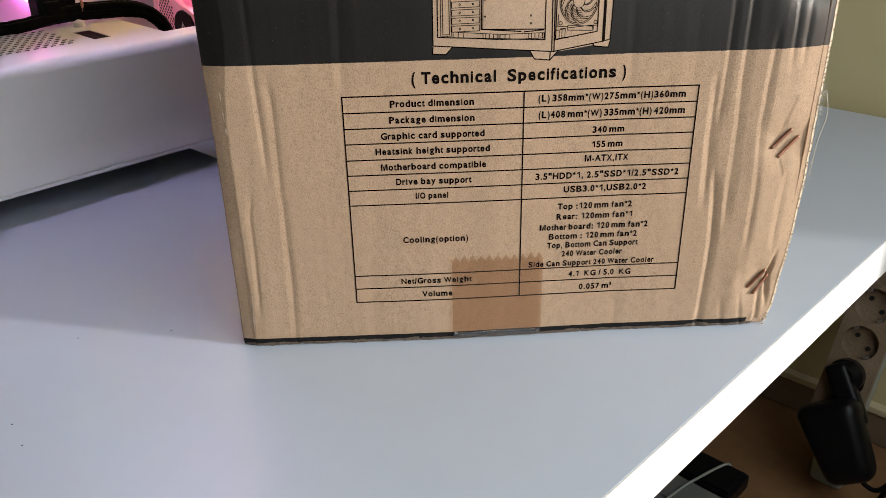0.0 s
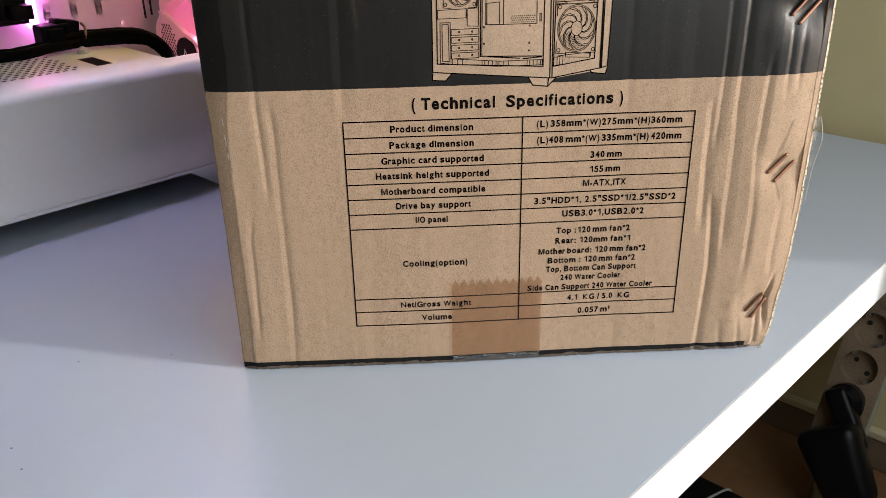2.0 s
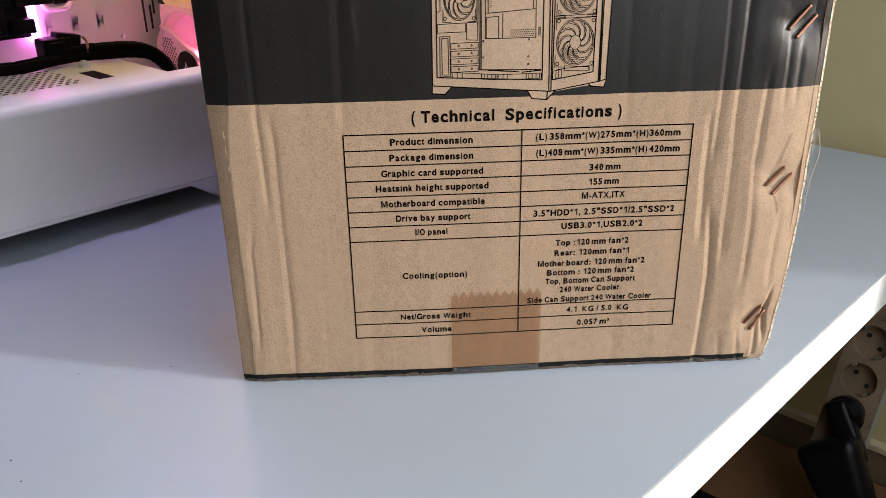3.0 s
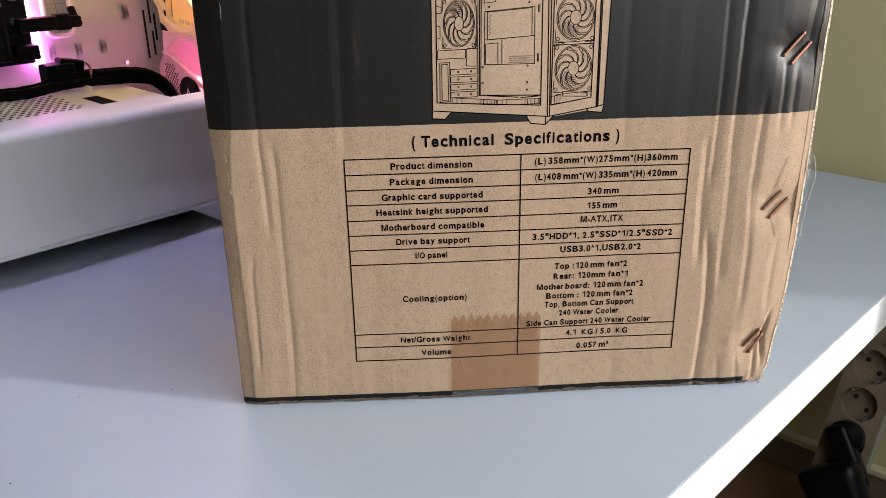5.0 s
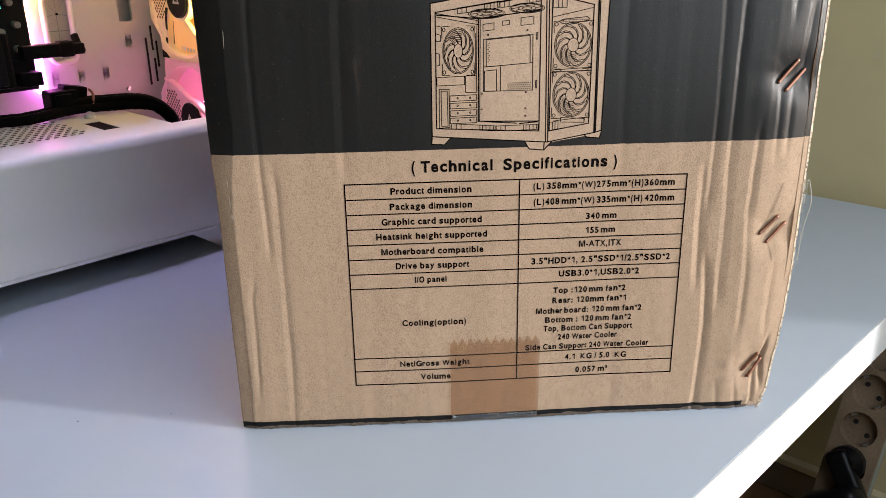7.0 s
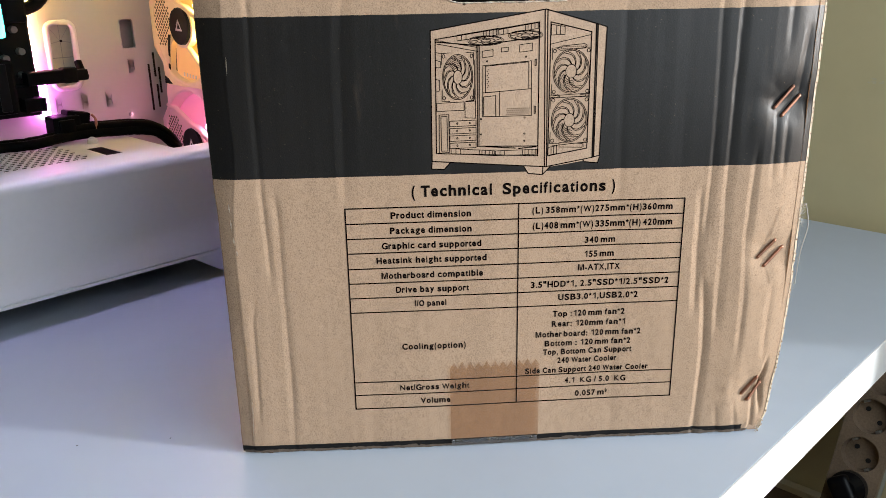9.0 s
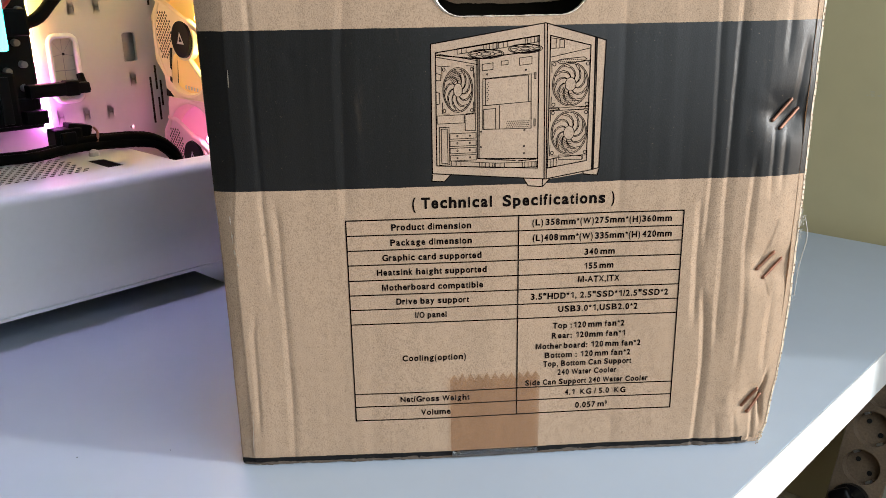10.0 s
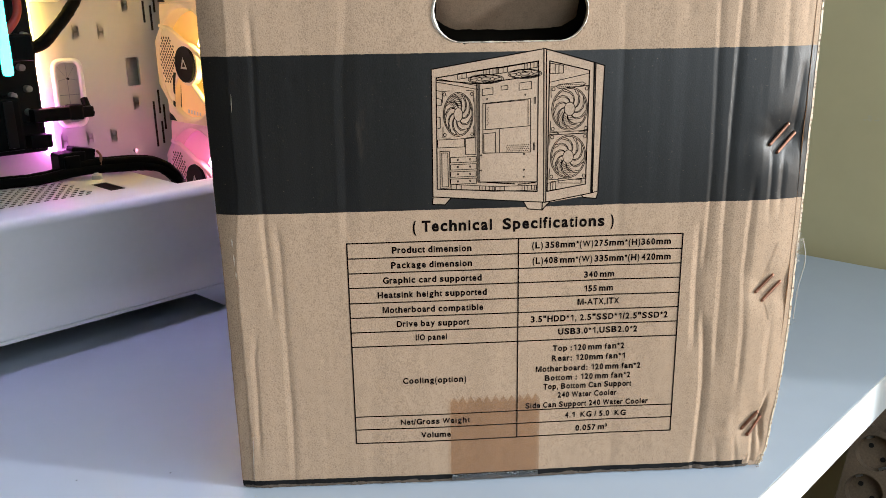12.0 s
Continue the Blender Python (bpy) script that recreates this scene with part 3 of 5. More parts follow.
def flute_holes():
    bm = bmesh.new()
    for j in range(3, 138):
        if random.random() < 0.35:
            continue
        z = BOX_H * j / 140 + 0.0014 * (random.random() - 0.5)
        x, y = right_end(z) + 0.0004 + 0.0004 * random.random(), -relief(right_end(z), z) - 0.0002
        m = Matrix.Translation((x, y, z)) @ Matrix.Rotation(radians(90), 4, "X") @ Matrix.Diagonal((1, 1.3 + 0.5 * random.random(), 1, 1))
        add_cyl(bm, 0.00030 + 0.00016 * random.random(), 0.0003, 0.0006, m, 6)
    return bm


part("cut_edge", cut_edge(), kraft_pale, carton, "pale raw cut edge")
tagged(part("flute_holes", flute_holes(), kraft_plain, carton), kind="stuff")


# staples: pairs of slanting copper wires
def staple(x0, z0, x1, z1):
    ya, yb = relief(x0, z0), relief(x1, z1)
    over = max(relief(x0 + (x1 - x0) * k / 8, z0 + (z1 - z0) * k / 8) - ya - (yb - ya) * k / 8 for k in range(9))
    lift = min(over, 0.0016) + 0.0005
    a, b = Vector((x0, -ya - lift, z0)), Vector((x1, -yb - lift, z1))
    w, into = (b - a).normalized(), Vector((0, 0.004, 0))
    return tube([a + into, a + into * 0.3, a + w * 0.0004, a + w * 0.0016, (a + b) / 2, b - w * 0.0016, b - w * 0.0004, b + into * 0.3, b + into], 0.00098, 8, 4)


for (x0, z0, x1, z1) in ((0.3220, 0.2080, 0.3332, 0.2202), (0.3272, 0.2032, 0.3385, 0.2146), (0.3219, 0.1167, 0.3326, 0.1273), (0.3267, 0.1110, 0.3384, 0.1223), (0.3211, 0.0234, 0.3312, 0.0346), (0.3252, 0.0188, 0.3343, 0.0297)):
    part("staple", staple(x0, z0, x1, z1), copper, carton, "slanting copper staple", smooth=True)


# printing lies a hair above the face and follows it
LIFT = 0.00012


def drape(bm, lift=LIFT):
    for v in bm.verts:
        v.co.y = -relief(v.co.x, v.co.z) - lift
    return bm


def add_stroke(bm, pts, w, closed=False):
    """A printed line through points (x, z), cut into short pieces."""
    pts = [Vector(p) for p in pts]
    if closed:
        pts.append(pts[0])
    for a, b in zip(pts, pts[1:]):
        d = b - a
        n = max(1, int(d.length / 0.0011))
        if d.length < 1e-7:
            continue
        s = Vector((-d.y, d.x)).normalized() * w / 2
        e = d.normalized() * w * 0.35
        row = [(bm.verts.new(((p + s).x, 0, (p + s).y)), bm.verts.new(((p - s).x, 0, (p - s).y))) for p in ((a - e) + (d + 2 * e) * k / n for k in range(n + 1))]
        for p, q in zip(row, row[1:]):
            bm.faces.new((p[0], p[1], q[1], q[0]))


def strokes(lines, w):
    bm = bmesh.new()
    for pts in lines:
        add_stroke(bm, pts, w)
    return drape(bm)


ROWS_Z = (0.1563, 0.1470, 0.1378, 0.1287, 0.1190, 0.1097, 0.1003, 0.0909, 0.0439, 0.0350, 0.0255)
X0, XM, X1 = 0.0727, 0.1742, 0.2734
corners = [(X0, ROWS_Z[0]), (X1, ROWS_Z[0]), (X1, ROWS_Z[-1]), (X0, ROWS_Z[-1]), (X0, ROWS_Z[0])]
sheet = part("printed_table", strokes([corners], 0.00078), ink_black, carton, "black ruled specification table")
for z in ROWS_Z[1:-1]:
    part("ruled_line", strokes([((X0, z), (X1, z))], 0.00074), ink_black, sheet)
part("ruled_line", strokes([((XM, ROWS_Z[0]), (XM, ROWS_Z[-1]))], 0.00074), ink_black, sheet)


# widths of the printed letters, in thousandths of the type size; ~ is a thin gap
WIDTHS = {**dict.fromkeys("0123456789acekvxysJ", 556), **dict.fromkeys("bdghnopqu", 611), **dict.fromkeys("ABCDHKNRU", 722), **dict.fromkeys("EPSVXY", 667), **dict.fromkeys("FLTZ", 611), **dict.fromkeys("GOQ", 778), **dict.fromkeys("ilIj,./ ", 278), **dict.fromkeys("ft():-³", 333), "r": 389, "m": 889, "w": 778, "M": 833, "W": 944, "*": 389, '"': 474, "z": 500, "~": 150}
LOWER, TALL, DEEP_TAIL = 0.725, 1.0, -0.29


@lru_cache(maxsize=200)
def glyph(letter):
    """Outline faces of one bold letter, its capitals 1 high and its ink from x = 0 to 1."""
    if letter == "1":
        return [(0.62, 0.0), (1.0, 0.0), (1.0, CAP_Y), (0.70, CAP_Y), (0.0, 0.80 * CAP_Y), (0.0, 0.60 * CAP_Y), (0.62, 0.76 * CAP_Y)], [(0, 1, 2, 3, 6), (3, 4, 5, 6)]
    if letter == "*":
        ring = [((0.5 + r * math.cos(radians(90 + 36 * k))) , (0.74 + 0.30 * r * 2 * math.sin(radians(90 + 36 * k))) * CAP_Y) for k in range(10) for r in ((0.5, 0.25)[k % 2],)]
        return ring, [(k, (k + 1) % 10, (k - 1) % 10) for k in range(0, 10, 2)] + [(1, 3, 5, 7, 9)]
    if letter == "M":
        return [(x, y * CAP_Y) for x, y in ((0, 0), (0.21, 0), (0.21, 1), (0, 1), (0.79, 0), (1, 0), (1, 1), (0.79, 1), (0.27, 1), (0.60, 0), (0.40, 0), (0.73, 1))], [(0, 1, 2, 3), (4, 5, 6, 7), (2, 8, 9, 10), (7, 11, 10, 9)]
    if letter == "/":
        return [(0.0, -0.02), (0.5, -0.02), (1.0, 1.02 * CAP_Y), (0.5, 1.02 * CAP_Y)], [(0, 1, 2, 3)]
    cu = bpy.data.curves.new("letter", "FONT")
    steep = letter in "WNKXAV"
    cu.body, cu.size, cu.resolution_u, cu.offset = letter, 1.0, 4, 0.006 if steep else 0.037
    ob = bpy.data.objects.new("letter", cu)
    scene.collection.objects.link(ob)
    bpy.context.view_layer.update()
    me = bpy.data.meshes.new_from_object(ob.evaluated_get(bpy.context.evaluated_depsgraph_get()))
    bpy.data.objects.remove(ob)
    pts, faces = [tuple(v.co) for v in me.vertices], [tuple(p.vertices) for p in me.polygons]
    bpy.data.meshes.remove(me)
    if steep:  # letters with steep joints are thickened by setting them thrice, a hair apart
        n = len(pts)
        faces = [tuple(i + n * k for i in f) for k in range(3) for f in faces]
        pts = [(x + dx, y, 0) for dx in (0.0, -0.020, 0.020) for x, y, _ in pts]
    lo, hi = min(p[0] for p in pts), max(p[0] for p in pts)
    return [((x - lo) / (hi - lo), y) for x, y, _ in pts], faces


def heights():
    """Heights of capitals, small letters, ascenders and tails in the typeface."""
    span = lambda letter: [y for _, y in glyph(letter)[0]]
    return max(span("H")), max(span("x")), max(span("h")), min(span("p"))


CAP_Y, LOWER_Y, TALL_Y, TAIL_Y = heights()


def raised(letter, y):
    if letter.islower():
        if y > LOWER_Y:
            return LOWER + (y - LOWER_Y) / (TALL_Y - LOWER_Y) * (TALL - LOWER)
        return y / LOWER_Y * LOWER if y > 0 else y / TAIL_Y * DEEP_TAIL
    return y / CAP_Y


def lettering(body, x0, x1, z0, z1, name="printed_text"):
    """Printed words from x0 to x1, the capitals standing from z0 to z1."""
    bm = bmesh.new()
    size = (z1 - z0) / 0.716
    bearing = lambda c: 0.068 if c in "ilI.,:" else 0.115 if c == "1" else 0.02 if c in "tfrvwyAVWTXY/" else -0.01 if c == "*" else 0.055
    total = sum(WIDTHS[c] for c in body) / 1000 * size - (bearing(body[0]) + bearing(body[-1])) * size
    squeeze = min(1.0, (x1 - x0) / total)
    gap = max(0.0, x1 - x0 - total) / (len(body) - 1)
    pen = x0 - bearing(body[0]) * size * squeeze
    for c in body:
        wide = WIDTHS[c] / 1000 * size * squeeze
        if c not in " ~":
            pts, faces = glyph(c)
            ink0, ink1 = pen + bearing(c) * size * squeeze, pen + wide - bearing(c) * size * squeeze
            vs = [bm.verts.new((ink0 + (ink1 - ink0) * x, 0, z0 + (z1 - z0) * raised(c, y))) for x, y in pts]
            for f in faces:
                bm.faces.new([vs[i] for i in f])
        pen += wide + gap
    return part(name, drape(bm), ink_black, carton)


LINES = (
    ("( Technical  Specifications )", 0.1117, 0.2312, 0.1625, 0.1690),
    ("Product dimension", 0.0990, 0.1461, 0.1497, 0.1536), ("Package dimension", 0.0982, 0.1464, 0.1404, 0.1443),
    ("Graphic card supported", 0.0931, 0.1521, 0.1311, 0.1350), ("Heatsink height supported", 0.0896, 0.1552, 0.1220, 0.1259),
    ("Motherboard compatible", 0.0922, 0.1530, 0.1124, 0.1163), ("Drive bay support", 0.1005, 0.1445, 0.1032, 0.1071),
    ("I/O panel", 0.1117, 0.1307, 0.0941, 0.0979), ("Cooling(option)", 0.1031, 0.1422, 0.0656, 0.0695),
    ("Net/Gross Weight", 0.1009, 0.1443, 0.0376, 0.0414), ("Volume", 0.1135, 0.1322, 0.0282, 0.0321),
    ("(L)~358mm*(W)275mm*(H)360mm", 0.1824, 0.2664, 0.1500, 0.1538), ("(L)408~mm*(W)~335mm*(H)~420mm", 0.1828, 0.2669, 0.1404, 0.1443),
    ("340~mm", 0.2143, 0.2329, 0.1305, 0.1343), ("155~mm", 0.2146, 0.2325, 0.1216, 0.1254), ("M-ATX,ITX", 0.2108, 0.2366, 0.1130, 0.1170),
    ("3.5\"HDD*1, 2.5\"SSD*1/2.5\"SSD*2", 0.1821, 0.2671, 0.1030, 0.1069), ("USB3.0*1,USB2.0*2", 0.1992, 0.2486, 0.0943, 0.0982),
    ("Top :120~mm fan*2", 0.1961, 0.2410, 0.0834, 0.0872), ("Rear: 120mm fan*1", 0.1957, 0.2418, 0.0767, 0.0805),
    ("Mother~board: 120~mm fan*2", 0.1857, 0.2518, 0.0698, 0.0736), ("Bottom : 120~mm fan*2", 0.1915, 0.2457, 0.0636, 0.0674),
    ("Top, Bottom Can Support", 0.1907, 0.2467, 0.0577, 0.0615), ("240 Water Cooler", 0.1999, 0.2375, 0.0517, 0.0555),
    ("Side Can Support 240 Water Cooler", 0.1795, 0.2579, 0.0452, 0.0489), ("4.1  KG / 5.0  KG", 0.2049, 0.2440, 0.0374, 0.0412),
    ("0.057~m³", 0.2119, 0.2324, 0.0279, 0.0318),
)
for words, x0, x1, z0, z1 in LINES:
    lettering(words, x0, x1, z0, z1, "printed_title" if words.startswith("( T") else "printed_text")


# the drawing of a case: unprinted silhouette in the band, with fine black lines
def polygon(pts, longest=0.0022):
    """A flat shape cut into small triangles, so that it can follow the face."""
    bm, grid = bmesh.new(), {}
    flat = [Vector((x, z, 0)) for x, z in pts]
    todo = [[flat[k] for k in tri] for tri in tessellate_polygon([flat])]
    while todo:
        p, q, r = todo.pop()
        size = [(p - q).length, (q - r).length, (r - p).length]
        if max(size) > longest:
            k = size.index(max(size))
            p, q, r = ((p, q, r), (q, r, p), (r, p, q))[k]
            m = (p + q) / 2
            todo += [[p, m, r], [m, q, r]]
            continue
        keys = [(round(v.x, 6), round(v.y, 6)) for v in (p, q, r)]
        for x, z in keys:
            if (x, z) not in grid:
                grid[x, z] = bm.verts.new((x, 0, z))
        bm.faces.new([grid[k] for k in keys])
    return bm


SILHOUETTE = ((0.1236, 0.1786), (0.1308, 0.1781), (0.1343, 0.1820), (0.1768, 0.1788), (0.1794, 0.1742), (0.1878, 0.1733), (0.1922, 0.1778), (0.2114, 0.1806), (0.2200, 0.1792), (0.2209, 0.1835), (0.2223, 0.2556), (0.2165, 0.2574), (0.1879, 0.2656), (0.1243, 0.2555))
drawing = part("printed_drawing", drape(polygon(SILHOUETTE, 0.0018), 0.00003), kraft_plain, carton, "line drawing of a computer case left unprinted in the band")


def oval(cx, cz, rx, rz, a0=0, a1=360, n=28):
    return [(cx + rx * math.cos(radians(a0 + (a1 - a0) * k / n)), cz + rz * math.sin(radians(a0 + (a1 - a0) * k / n))) for k in range(n + 1)]


def quad(a, b, c, d):
    return [a, b, c, d, a]


def drawn_fan(cx, cz, rx, rz, blades=9):
    out = [oval(cx, cz, rx, rz), oval(cx, cz, rx * 0.93, rz * 0.94), oval(cx, cz, rx * 0.30, rz * 0.31, n=16)]
    for k in range(blades):
        a = 360 * k / blades
        for turn in (0, 13):
            out.append([(cx + rx * r * math.cos(radians(a + turn * r + 75 * r * r)), cz + rz * r * math.sin(radians(a + turn * r + 75 * r * r))) for r in (0.31, 0.45, 0.6, 0.75, 0.92)])
    for s, t in ((-1, -1), (-1, 1), (1, 1), (1, -1)):
        out.append(oval(cx + s * rx * 0.92, cz + t * rz * 0.92, rx * 0.09, rz * 0.08, n=8))
        out.append([(cx + s * rx * 1.04, cz + t * rz * 0.55), (cx + s * rx * 1.06, cz + t * rz * 1.05), (cx + s * rx * 0.55, cz + t * rz * 1.07)])
    return out


art_bold = [
    [(0.1879, 0.2656), (0.1243, 0.2555), (0.1239, 0.1830), (0.1895, 0.1779), (0.2166, 0.1825), (0.2209, 0.1836), (0.2223, 0.2556), (0.2165, 0.2574), (0.1879, 0.2656)],
    [(0.1874, 0.2650), (0.1888, 0.1780)], [(0.1889, 0.2650), (0.1900, 0.1781)], [(0.2165, 0.2574), (0.2166, 0.1825)], [(0.2172, 0.2572), (0.2176, 0.1827)],
    quad((0.1269, 0.2508), (0.1844, 0.2589), (0.1848, 0.1845), (0.1265, 0.1875)),
    quad((0.1908, 0.2588), (0.2137, 0.2531), (0.2133, 0.1880), (0.1906, 0.1843)),
    [(0.1239, 0.1822), (0.1235, 0.1786), (0.1308, 0.1781), (0.1343, 0.1819)], [(0.1768, 0.1785), (0.1794, 0.1742), (0.1878, 0.1733), (0.1922, 0.1780)], [(0.1878, 0.1733), (0.1880, 0.1778)],
    [(0.2114, 0.1812), (0.2122, 0.1800), (0.2200, 0.1792), (0.2209, 0.1826)],
    [(0.1504, 0.2471), (0.1501, 0.1911), (0.1840, 0.1902)], [(0.1504, 0.2471), (0.1844, 0.2510)], [(0.1500, 0.2471), (0.1269, 0.2495)],
]
art_fine = drawn_fan(0.1391, 0.2302, 0.0084, 0.0124) + drawn_fan(0.2028, 0.2319, 0.0104, 0.0122) + drawn_fan(0.2026, 0.2045, 0.0104, 0.0125)
art_fine += [
    quad((0.1531, 0.2361), (0.1803, 0.2382), (0.1807, 0.2078), (0.1530, 0.2078)), quad((0.1545, 0.2358), (0.1788, 0.2376), (0.1790, 0.2228), (0.1546, 0.2212)),
    [(0.1531, 0.2212), (0.1805, 0.2229)], quad((0.1536, 0.2190), (0.1603, 0.2195), (0.1604, 0.2079), (0.1536, 0.2079)), [(0.1625, 0.2212), (0.1626, 0.2079)],
    quad((0.1528, 0.2440), (0.1588, 0.2447), (0.1588, 0.2411), (0.1528, 0.2405)), quad((0.1736, 0.2470), (0.1806, 0.2478), (0.1806, 0.2437), (0.1736, 0.2430)), quad((0.1634, 0.2455), (0.1672, 0.2458), (0.1672, 0.2436), (0.1634, 0.2433)),
    quad((0.1823, 0.2390), (0.1830, 0.2390), (0.1830, 0.2355), (0.1823, 0.2355)), quad((0.1823, 0.2130), (0.1830, 0.2130), (0.1830, 0.2090), (0.1823, 0.2090)),
    [(0.1270, 0.2485), (0.1500, 0.2440)], [(0.1495, 0.2470), (0.1490, 0.2075)], quad((0.1430, 0.2165), (0.1490, 0.2168), (0.1490, 0.2072), (0.1430, 0.2075)), quad((0.1272, 0.2160), (0.1425, 0.2165), (0.1425, 0.2118), (0.1272, 0.2115)),
    quad((0.1284, 0.2095), (0.1338, 0.2095), (0.1340, 0.1880), (0.1282, 0.1878)), quad((0.1294, 0.2085), (0.1328, 0.2085), (0.1330, 0.1888), (0.1294, 0.1888)),
    [(0.1910, 0.2470), (0.2132, 0.2515)], [(0.1930, 0.1900), (0.2110, 0.1915), (0.2112, 0.1890)],
    [(0.1910, 0.2185), (0.2135, 0.2195)], [(0.1910, 0.2172), (0.2135, 0.2180)],
]
for k in range(4):  # slot covers
    z = 0.2058 - 0.0042 * k
    art_fine += [quad((0.1343, z), (0.1492, z + 0.0003), (0.1492, z - 0.0028), (0.1343, z - 0.0031)), oval(0.1385, z - 0.0014, 0.0004, 0.0005, n=5), oval(0.1456, z - 0.0013, 0.0004, 0.0005, n=5)]
for cx, cz, rx in ((0.1548, 0.2496, 0.0100), (0.1768, 0.2520, 0.0096)):  # fans under the roof
    art_fine += [oval(cx, cz, rx, 0.0026), oval(cx, cz, rx * 0.90, 0.0022), oval(cx, cz, rx * 0.5, 0.0012), oval(cx, cz, rx * 0.28, 0.0007, n=12)]
    art_fine += [[(cx + rx * 0.5 * math.cos(a), cz + 0.0012 * math.sin(a)), (cx + rx * 0.9 * math.cos(a + 0.4), cz + 0.0022 * math.sin(a + 0.4))] for a in (k * 0.7 for k in range(9))]


def block_strip(x0, top0, low0, x1, top1, low1, parts):
    """The edge of a fan frame: a thin slanting strip with upright divisions."""
    out = [quad((x0, top0), (x1, top1), (x1, low1), (x0, low0))]
    return out + [[(x0 + (x1 - x0) * k, top0 + (top1 - top0) * k), (x0 + (x1 - x0) * k, low0 + (low1 - low0) * k)] for k in parts]


ENDS = (0.11, 0.22, 0.65, 0.71, 0.79, 0.88, 0.96)
art_fine += block_strip(0.1389, 0.2528, 0.2498, 0.1615, 0.2560, 0.2525, ENDS) + block_strip(0.1620, 0.2553, 0.2524, 0.1846, 0.2587, 0.2556, ENDS)
art_fine += block_strip(0.1911, 0.2575, 0.2518, 0.1987, 0.2562, 0.2520, (0.38, 0.66)) + block_strip(0.1908, 0.1891, 0.1846, 0.1957, 0.1900, 0.1854, (0.35, 0.65))
art_fine += block_strip(0.1349, 0.1901, 0.1872, 0.1597, 0.1882, 0.1853, ENDS) + block_strip(0.1603, 0.1881, 0.1853, 0.1843, 0.1883, 0.1854, ENDS)
art_bold += [[(0.1547, 0.1907), (0.1717, 0.1894)], [(0.1735, 0.1891), (0.1838, 0.1898)], [(0.2162, 0.2572), (0.2171, 0.1825)]]
art_fine += [[(0.1947, 0.2446), (0.1964, 0.2457), (0.2100, 0.2468), (0.2114, 0.2459), (0.2107, 0.2445), (0.1965, 0.2434), (0.1947, 0.2446)]]
art_fine += [[(0.1272, 0.2503), (0.1499, 0.2461)], [(0.1266, 0.2440), (0.1303, 0.2430)], [(0.1268, 0.2397), (0.1297, 0.2388), (0.1296, 0.2356), (0.1267, 0.2357)], [(0.1268, 0.2293), (0.1289, 0.2287), (0.1288, 0.2228), (0.1267, 0.2223)]]
art_fine += [[(0.1486, 0.2392), (0.1485, 0.2176)], [(0.1953, 0.2192), (0.1971, 0.2175), (0.2109, 0.2176), (0.2120, 0.2191)], quad((0.1971, 0.1918), (0.2105, 0.1908), (0.2106, 0.1886), (0.1971, 0.1892)), [(0.1513, 0.2467), (0.1509, 0.1912), (0.1844, 0.1903)]]
art_fine += [oval(x, z, 0.0004, 0.0004, n=6) for x, z in ((0.1520, 0.2066), (0.1520, 0.1978), (0.1768, 0.2068), (0.1768, 0.1976), (0.1768, 0.1935), (0.1555, 0.2385), (0.1772, 0.2405))]
tagged(part("drawing_outline", strokes(art_bold, 0.00062), ink_black, drawing), kind="stuff")
tagged(part("drawing_detail", strokes(art_fine, 0.00038), ink_black, drawing), kind="stuff")


def drawn_mesh(x0, x1, z0, z1, step):
    bm = bmesh.new()
    n, m = int((x1 - x0) / step), int((z1 - z0) / step)
    for i in range(n):
        for j in range(m):
            cx, cz = x0 + (i + 0.5 + 0.5 * (j % 2)) * step, z0 + (j + 0.5) * step
            r = step * 0.33
            bm.faces.new([bm.verts.new((cx + dx, 0, cz + dz)) for dx, dz in ((r, 0), (0, r), (-r, 0), (0, -r))])
    return drape(bm)


for x0, x1, z0, z1 in ((0.1661, 0.1803, 0.2082, 0.2129), (0.1962, 0.2106, 0.2438, 0.2462), (0.1550, 0.1562, 0.2235, 0.2350)):
    tagged(part("drawn_mesh", drawn_mesh(x0, x1, z0, z1, 0.0011), ink_black, drawing), kind="stuff")


def dotted_blades(cx, cz, rx, rz, a0, a1):
    bm = bmesh.new()
    for i in range(6):
        for j in range(16):
            r, a = 0.42 + 0.085 * i, radians(a0 + (a1 - a0) * (j + 0.5 * (i % 2)) / 16)
            x, z = cx + rx * r * math.cos(a), cz + rz * r * math.sin(a)
            bm.faces.new([bm.verts.new((x + dx, 0, z + dz)) for dx, dz in ((0.0003, 0), (0, 0.0003), (-0.0003, 0), (0, -0.0003))])
    return drape(bm)


for cx, cz, rx, rz, a0, a1 in ((0.1391, 0.2302, 0.0084, 0.0124, 70, 140), (0.2028, 0.2319, 0.0104, 0.0122, 200, 290), (0.2026, 0.2045, 0.0104, 0.0125, 200, 290)):
    tagged(part("drawn_mesh", dotted_blades(cx, cz, rx, rz, a0, a1), ink_black, drawing), kind="stuff")


